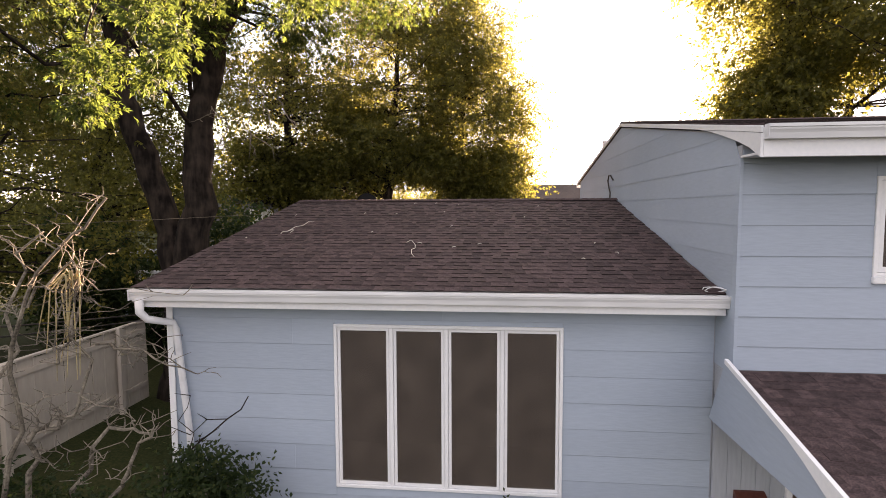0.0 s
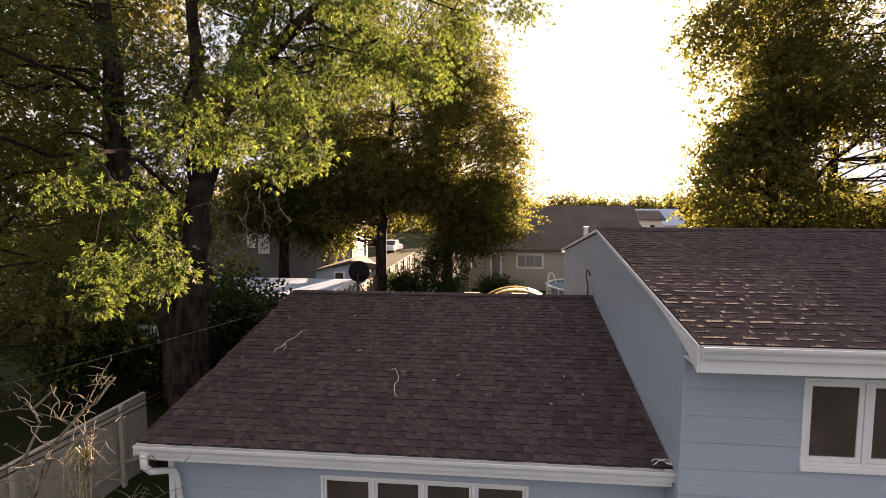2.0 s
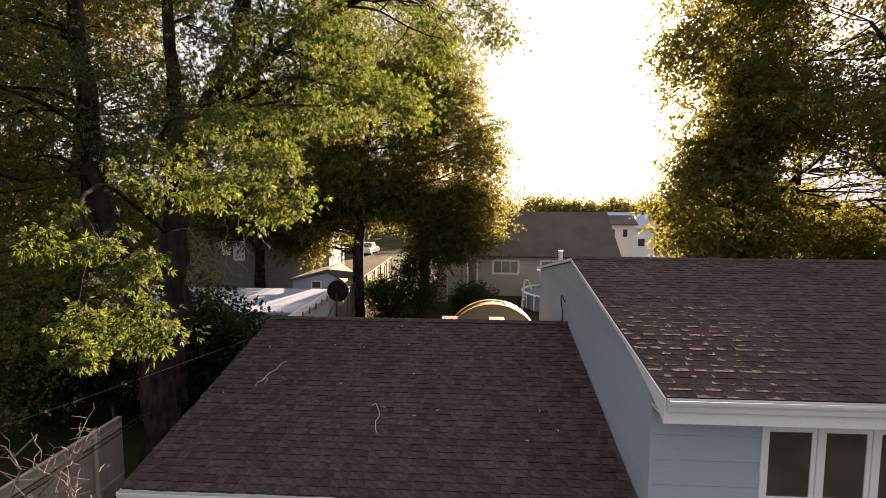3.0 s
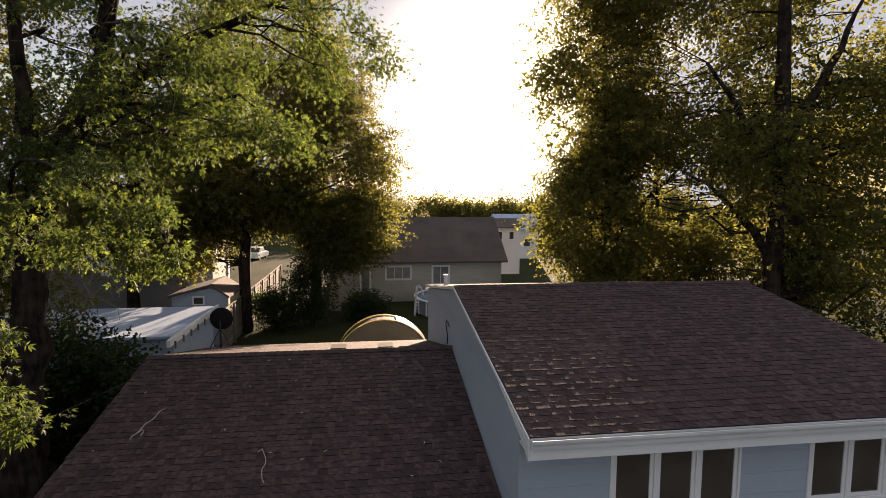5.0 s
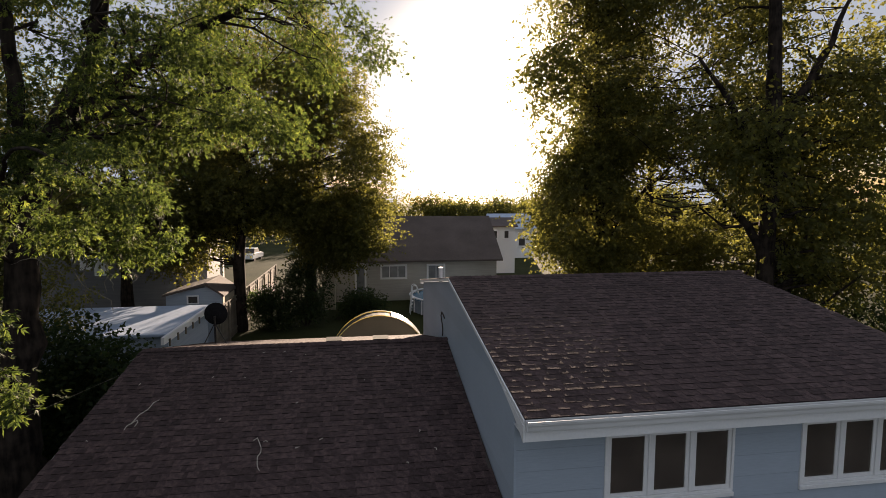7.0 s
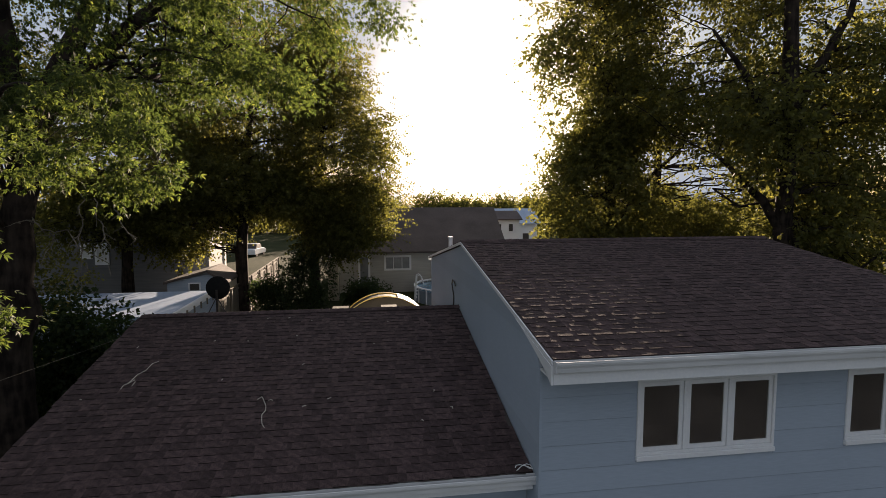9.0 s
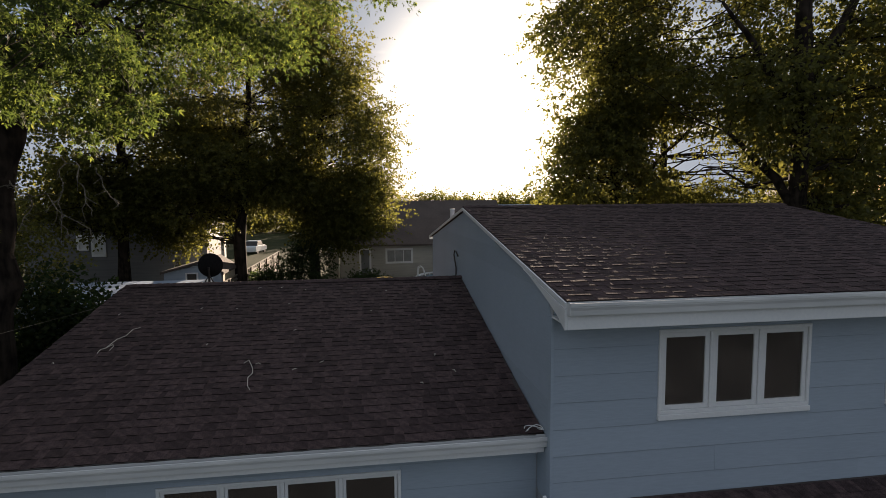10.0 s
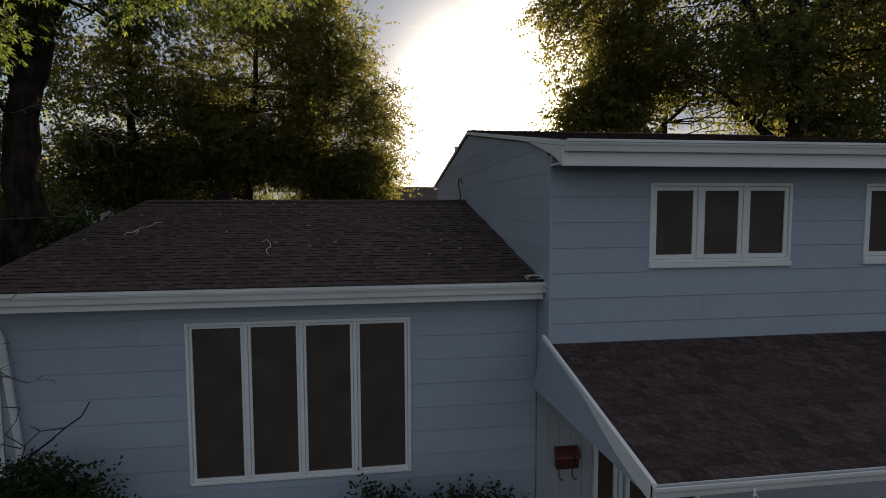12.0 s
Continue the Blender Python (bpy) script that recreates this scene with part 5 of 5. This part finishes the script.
# above-ground pool with its ladder
pool = thing("pool", "round white above-ground pool in the back yard", "pool", at=(4.2, 27.5, GROUND))
g = Geo()
g.tube([(4.2, 27.5, GROUND - 0.02), (4.2, 27.5, 0.36)], [2.9, 2.9], 40)
part("pool_wall", g, POOL_WALL, pool)
g = Geo()
for i in range(40):
    a, b = 2 * math.pi * i / 40, 2 * math.pi * (i + 1) / 40
    low = [(4.2 + rr * math.cos(t), 27.5 + rr * math.sin(t), 0.50) for rr, t in ((2.8, a), (3.02, a), (3.02, b), (2.8, b))]
    g.prism(low, [(x, y, 0.56) for x, y, _ in low])
part("rim", g, TRIM, pool, "white pool rim")
for i in range(20):
    a = 2 * math.pi * i / 20
    x, y = 4.2 + 2.93 * math.cos(a), 27.5 + 2.93 * math.sin(a)
    part("upright", box_geo(x - 0.04, x + 0.04, y - 0.04, y + 0.04, GROUND - 0.02, 0.498), TRIM, pool)
g = Geo()
g.tube([(4.2, 27.5, 0.365), (4.2, 27.5, 0.40)], [2.85, 2.85], 40)
part("water", g, WATER, pool, "still blue pool water")
ladder = thing("pool_ladder", "white tubular ladder over the pool rim", "ladder", at=(1.3, 26.2, GROUND))
for y in (26.0, 26.5):
    g = Geo()
    g.tube([(1.1, y, GROUND - 0.02), (1.2, y, 0.8), (1.25, y, 1.42), (1.4, y, 1.5), (1.55, y, 1.4), (1.7, y, 0.87)], [0.035] * 6, 8)
    part("side_rail", g, TRIM, ladder)
for i in range(5):
    part("tread", box_geo(1.08 + i * 0.04, 1.22 + i * 0.04, 26.03, 26.47, GROUND + 0.22 + i * 0.22, GROUND + 0.25 + i * 0.22), TRIM, ladder)

# satellite dish on the back of the low roof
dish = thing("satellite_dish", "dark satellite dish on a braced mast on the roof", "dish", at=(-5.68, 8.2, 3.16))
g = Geo()
g.tube([(-5.68, 8.2, 3.10), (-5.68, 8.2, 3.90)], [0.025, 0.025], 8)
part("mast", g, DARK_METAL, dish)
for ddx, ddy in ((-0.2, -0.35), (0.35, -0.3)):
    g = Geo()
    g.tube([(-5.68 + ddx, 8.2 + ddy, 3.23), (-5.68, 8.2, 3.72)], [0.014, 0.014], 6)
    part("brace", g, DARK_METAL, dish)
g = Geo()
rings = [(0.0, 0.0), (0.10, 0.01), (0.20, 0.04), (0.30, 0.08)]
for (ra, da), (rb, db) in zip(rings, rings[1:]):
    for i in range(20):
        a, b = 2 * math.pi * i / 20, 2 * math.pi * (i + 1) / 20
        quad = [(ra, a, da), (rb, a, db), (rb, b, db), (ra, b, da)] if ra else [(ra, a, da), (rb, a, db), (rb, b, db)]
        low = [(-5.68 + rr * math.cos(t), 8.26 + d, 3.94 + rr * math.sin(t)) for rr, t, d in quad]
        g.prism(low, [(x, y + 0.015, z) for x, y, z in low])
part("reflector", g, DISH_BACK, dish)

def strung(name, label, ends, radius, sag, mat):
    a, b = Vector(ends[0]), Vector(ends[1])
    top = thing(name, label, "cable", at=tuple(a))
    pts = [tuple(a.lerp(b, i / 24) - Vector((0, 0, sag * math.sin(math.pi * i / 24)))) for i in range(25)]
    g = Geo()
    g.tube(pts, [radius] * 25, 6)
    part("wire", g, mat, top)


strung("cable", "dark cable strung low to the ash trunk", ((-6.75, -5.0, 3.45), (-9.42, 5.25, 1.52)), 0.012, 0.05, DARK_METAL)
strung("cable", "dark cable strung low to the ash trunk", ((-6.85, -5.0, 3.33), (-9.46, 5.25, 1.40)), 0.012, 0.06, DARK_METAL)
strung("cord", "thin pale cord strung from the roof edge", ((-9.6, -5.0, 3.72), (-6.14, 3.6, 3.76)), 0.0022, 0.08, TWIG)

# mailbox with paper hooks by the entry
mail = thing("mailbox", "dark red metal mailbox with newspaper hooks on the wall", "mailbox", at=(0.365, -0.09, 0.65))
g = Geo()
g.prism([(0.225, -0.115, 0.66), (0.505, -0.115, 0.66), (0.505, -0.0275, 0.66), (0.225, -0.0275, 0.66)], [(0.225, -0.135, 0.82), (0.505, -0.135, 0.82), (0.505, -0.0275, 0.82), (0.225, -0.0275, 0.82)])
part("box", g, MAILBOX, mail, bevel=0.008)
g = Geo()
g.sweep_x([(-0.0275, 0.822), (-0.14, 0.822), (-0.148, 0.80), (-0.153, 0.802), (-0.146, 0.832), (-0.11, 0.885), (-0.06, 0.915), (-0.0275, 0.92)], 0.215, 0.515)
part("lid", g, MAILBOX, mail, bevel=0.004)
part("flag", box_geo(0.42, 0.445, -0.158, -0.1545, 0.72, 0.86), DARK_METAL, mail)
for x in (0.27, 0.44):
    g = Geo()
    g.tube([(x, -0.07, 0.665), (x, -0.07, 0.56), (x + 0.01, -0.085, 0.53), (x + 0.02, -0.11, 0.525), (x + 0.03, -0.13, 0.545)], [0.007] * 5, 6)
    part("hook", g, DARK_METAL, mail)

# cable hooked on the side wall
cable = thing("cable", "loose dark cable hooked on the side wall", "cable", at=(-0.03, 5.6, 4.1))
g = Geo()
g.tube([(-0.025, 5.02, 4.36), (-0.05, 5.10, 4.45), (-0.055, 5.25, 4.46), (-0.055, 5.34, 4.36), (-0.05, 5.26, 4.24), (-0.04, 5.18, 4.12), (-0.035, 5.22, 3.98), (-0.03, 5.3, 3.90)], [0.013] * 8, 6)
part("wire", g, DARK_METAL, cable)


wire = thing("eave_cable", "thin dark cable lying along the gutter edge", "cable", at=(-3.0, LOW_EAVE_Y, 3.0))
rnd = random.Random(8)
g = Geo()
pts = [(LOW_X0 + 0.15 + i * 0.12, LOW_EAVE_Y - 0.035 - 0.012 * rnd.random(), 2.992 + 0.016 * abs(math.sin(i * 1.3)) * rnd.random()) for i in range(50)]
g.tube(pts, [0.006] * len(pts), 5)
part("wire", g, DARK_METAL, wire)
loop = thing("wire_loop", "loose pale wire loops at the gutter end", "wire", at=(-0.1, LOW_EAVE_Y, 3.02))
g = Geo()
pts = [(-0.12 + 0.1 * math.cos(a * 0.55), LOW_EAVE_Y + 0.02 + 0.05 * math.sin(a * 0.9), 3.03 + 0.025 * math.sin(a * 0.55)) for a in range(18)]
g.tube(pts, [0.005] * len(pts), 5)
part("wire", g, GUTTER, loop)
hook = thing("plant_hook", "white hanging hook under the porch edge", "hook", at=(0.64, PORCH_Y0 - 0.06, 1.75))
g = Geo()
g.tube([(0.64, PORCH_Y0 - 0.085, PORCH_Z0 - 0.04), (0.64, PORCH_Y0 - 0.10, PORCH_Z0 - 0.05), (0.625, PORCH_Y0 - 0.105, PORCH_Z0 - 0.085), (0.645, PORCH_Y0 - 0.105, PORCH_Z0 - 0.075), (0.66, PORCH_Y0 - 0.105, PORCH_Z0 - 0.10), (0.65, PORCH_Y0 - 0.105, PORCH_Z0 - 0.14), (0.63, PORCH_Y0 - 0.105, PORCH_Z0 - 0.19)], [0.007] * 7, 6)
part("rod", g, TRIM, hook)


def roof_z(y):
    return LOW_EAVE_Z + (y - LOW_EAVE_Y) * LOW_PITCH


def fallen_twig(pts):
    t = thing("fallen_twig", "pale dry twig lying on the shingles", "twig", "twigs on the low roof", at=(pts[0][0], pts[0][1], roof_z(pts[0][1])))
    g = Geo()
    g.tube([(x, y, roof_z(y) + 0.022 + h) for x, y, h in pts], [0.0045] * (len(pts) - 1) + [0.0025], 5)
    part("stem", g, PALE_TWIG, t)


fallen_twig([(-3.46, 1.58, 0.0), (-3.4, 1.6, 0.03), (-3.36, 1.5, 0.03), (-3.31, 1.38, 0.02), (-3.3, 1.3, 0.0), (-3.33, 1.18, 0.012), (-3.31, 1.06, 0.0), (-3.29, 0.96, 0.02), (-3.25, 0.9, 0.0)])
fallen_twig([(-5.44, 2.05, 0.0), (-5.43, 2.12, 0.02), (-5.4, 2.2, 0.0), (-5.35, 2.42, 0.02), (-5.28, 2.55, 0.01), (-5.25, 2.72, 0.03), (-5.2, 2.85, 0.0)])
fallen_twig([(-5.4, 2.2, 0.0), (-5.33, 2.26, 0.02), (-5.3, 2.2, 0.02), (-5.32, 2.12, 0.0)])
rnd = random.Random(17)
for i in range(18):
    x, y = rnd.uniform(-6.0, -0.5), rnd.uniform(0.2, 4.4)
    a = rnd.uniform(0, 3.14)
    l = rnd.uniform(0.008, 0.035)
    fallen_twig([(x, y, 0.0), (x + l * math.cos(a), y + l * math.sin(a), 0.008), (x + 2 * l * math.cos(a + 0.4), y + 2 * l * math.sin(a + 0.4), 0.0)])

# ---- the yards, set at their true depth behind the house ----
HOUSE_THINGS = {"house", "mailbox", "eave_cable", "wire_loop", "plant_hook", "fallen_twig", "satellite_dish", "shrub"}
for ob in list(scene.objects):
    kind_of = ob.name.split(".")[0]
    if ob.parent is None and (ob.type == "EMPTY" or kind_of == "far_woods") and kind_of not in HOUSE_THINGS and ob not in (cable, ash):
        x, y, z = ob.location
        side, deep = (0.96, 1.083) if y > 3 or kind_of == "far_woods" else (1.0, 1.12)
        far_y = -6.15 + (y + 5.5) * deep
        ob.location = (-1.4 + 0.0875 * far_y + (x + 1.4 - 0.0875 * y) * side, far_y, z if kind_of != "far_woods" else GROUND * (1 - side))
        ob.scale = (side, deep, side)

# ---- shingles ----
WIDE, SLIM = (0.11, 0.14, 0.18, 0.23), (0.06, 0.10, 0.15)
THICK, THIN = 0.0115, 0.0065


def tab_geo(width, thick, reach=0.19):
    """One shingle tab in its own plane: lower edge at y = 0, climbing along +y."""
    t = Geo()
    t.prism([(0.0, 0, 0), (width, 0, 0), (width, reach, -0.004), (0.0, reach, -0.004)],
            [(0.001, 0.002, thick), (width - 0.001, 0.002, thick), (width, reach, 0.002), (0.0, reach, 0.002)])
    return t


def cut_edges(me):
    """Colours the cut lower edge of a shingle near-black, painting the course's shadow line."""
    me.materials.append(COURSE_SHADE)
    for p in me.polygons:
        if abs(p.normal.y) > 0.85 and max(me.vertices[i].co.z for i in p.vertices) - min(me.vertices[i].co.z for i in p.vertices) > 0.007:
            p.material_index = 1


TABS = {(w, t): tab_geo(w, t).mesh("shingle", SHINGLE) for row, t in ((WIDE, THICK), (SLIM, THIN)) for w in row}
FLAT_TABS = {(w, t): tab_geo(w, t * 0.55).mesh("shingle", SHINGLE) for w, t in TABS}


def shingles(roof, x0, x1, y0, z0, y1, z1, seed, near, exposure=0.143, flat=False):
    """Courses of laminated tabs up a slope: those inside the stretch near (x0, x1, y0, y1) single, the rest as one mesh."""
    rnd = random.Random(seed)
    run = math.hypot(y1 - y0, z1 - z0)
    tilt = math.atan2(z1 - z0, abs(y1 - y0))
    turn = Matrix.Rotation(tilt, 4, "X") if y1 > y0 else Matrix.Rotation(math.pi, 4, "Z") @ Matrix.Rotation(tilt, 4, "X")
    rest, count = Geo(), 0
    for c in range(int((run - 0.03) / exposure)):
        x, thick = x0 - rnd.uniform(0, 0.1), rnd.random() < 0.5
        lift = rnd.choice((0.0, 0.0, 0.0008, 0.0018))
        while x < x1 - 0.06:
            thick = not thick
            w, t = (rnd.choice(WIDE), THICK) if thick else (rnd.choice(SLIM), THIN)
            s = c * exposure - 0.018 + rnd.gauss(0, 0.0018)
            y, z = y0 + (y1 - y0) * s / run, z0 + (z1 - z0) * s / run
            left = max(x, x0)
            if x + w > x1 or left > x:
                w_here = min(x + w, x1) - left
            else:
                w_here = w
            place = Matrix.Translation((left if y1 > y0 else left + w_here, y, z + 0.004 + lift + rnd.uniform(0, 0.0008))) @ turn @ Matrix.Rotation(rnd.gauss(0, 0.006), 4, "Z")
            if w_here == w and near[0] < x < near[1] and near[2] < y < near[3] and count < 298:
                ob = new("shingle", (FLAT_TABS if flat else TABS)[w, t])
                ob.parent, ob.matrix_basis = roof, place
                count += 1
            elif w_here > 0.03:
                tab = tab_geo(w_here, t * 0.55 if flat else t)
                k = len(rest.v)
                rest.v += [tuple(place @ Vector(p)) for p in tab.v]
                rest.f += [tuple(i + k for i in f) for f in tab.f]
            x += w
    left_over = part("shingle_rest", rest, SHINGLE_FAR, roof)
    if not flat:
        cut_edges(left_over.data)
    tagged(left_over, kind="stuff")


for tab_mesh in TABS.values():
    cut_edges(tab_mesh)
shingles(low_roof, LOW_X0 - 0.03, -0.02, LOW_EAVE_Y, LOW_EAVE_Z, LOW_RIDGE_Y, LOW_RIDGE_Z, 1, (-5.0, -0.6, -1.0, 2.3))
shingles(low_back, LOW_X0 + 0.005, -0.02, LOW_RIDGE_Y * 2 - LOW_EAVE_Y, LOW_BACK_Z, LOW_RIDGE_Y, LOW_RIDGE_Z, 2, (0, 0, 0, 0))
shingles(tall_roof, -0.02, TALL_X1, TALL_EAVE_Y, TALL_EAVE_Z, TALL_RIDGE_Y, TALL_RIDGE_Z, 3, (-0.2, 3.4, -1.0, 1.9))
shingles(tall_back, -0.02, TALL_X1, TALL_RIDGE_Y * 2 - TALL_EAVE_Y, TALL_EAVE_Z, TALL_RIDGE_Y, TALL_RIDGE_Z, 4, (0, 0, 0, 0))
shingles(porch_roof, -0.05, 5.2, PORCH_Y0, PORCH_Z0, PORCH_Y1, PORCH_Z1, 5, (-0.2, 4.2, -3.0, 0.0), flat=True)
cap_row(LOW_X0, -0.02, LOW_RIDGE_Y, LOW_RIDGE_Z + 0.018, low_roof, 44)
cap_row(-0.022, TALL_X1, TALL_RIDGE_Y, TALL_RIDGE_Z + 0.018, tall_roof, 46)
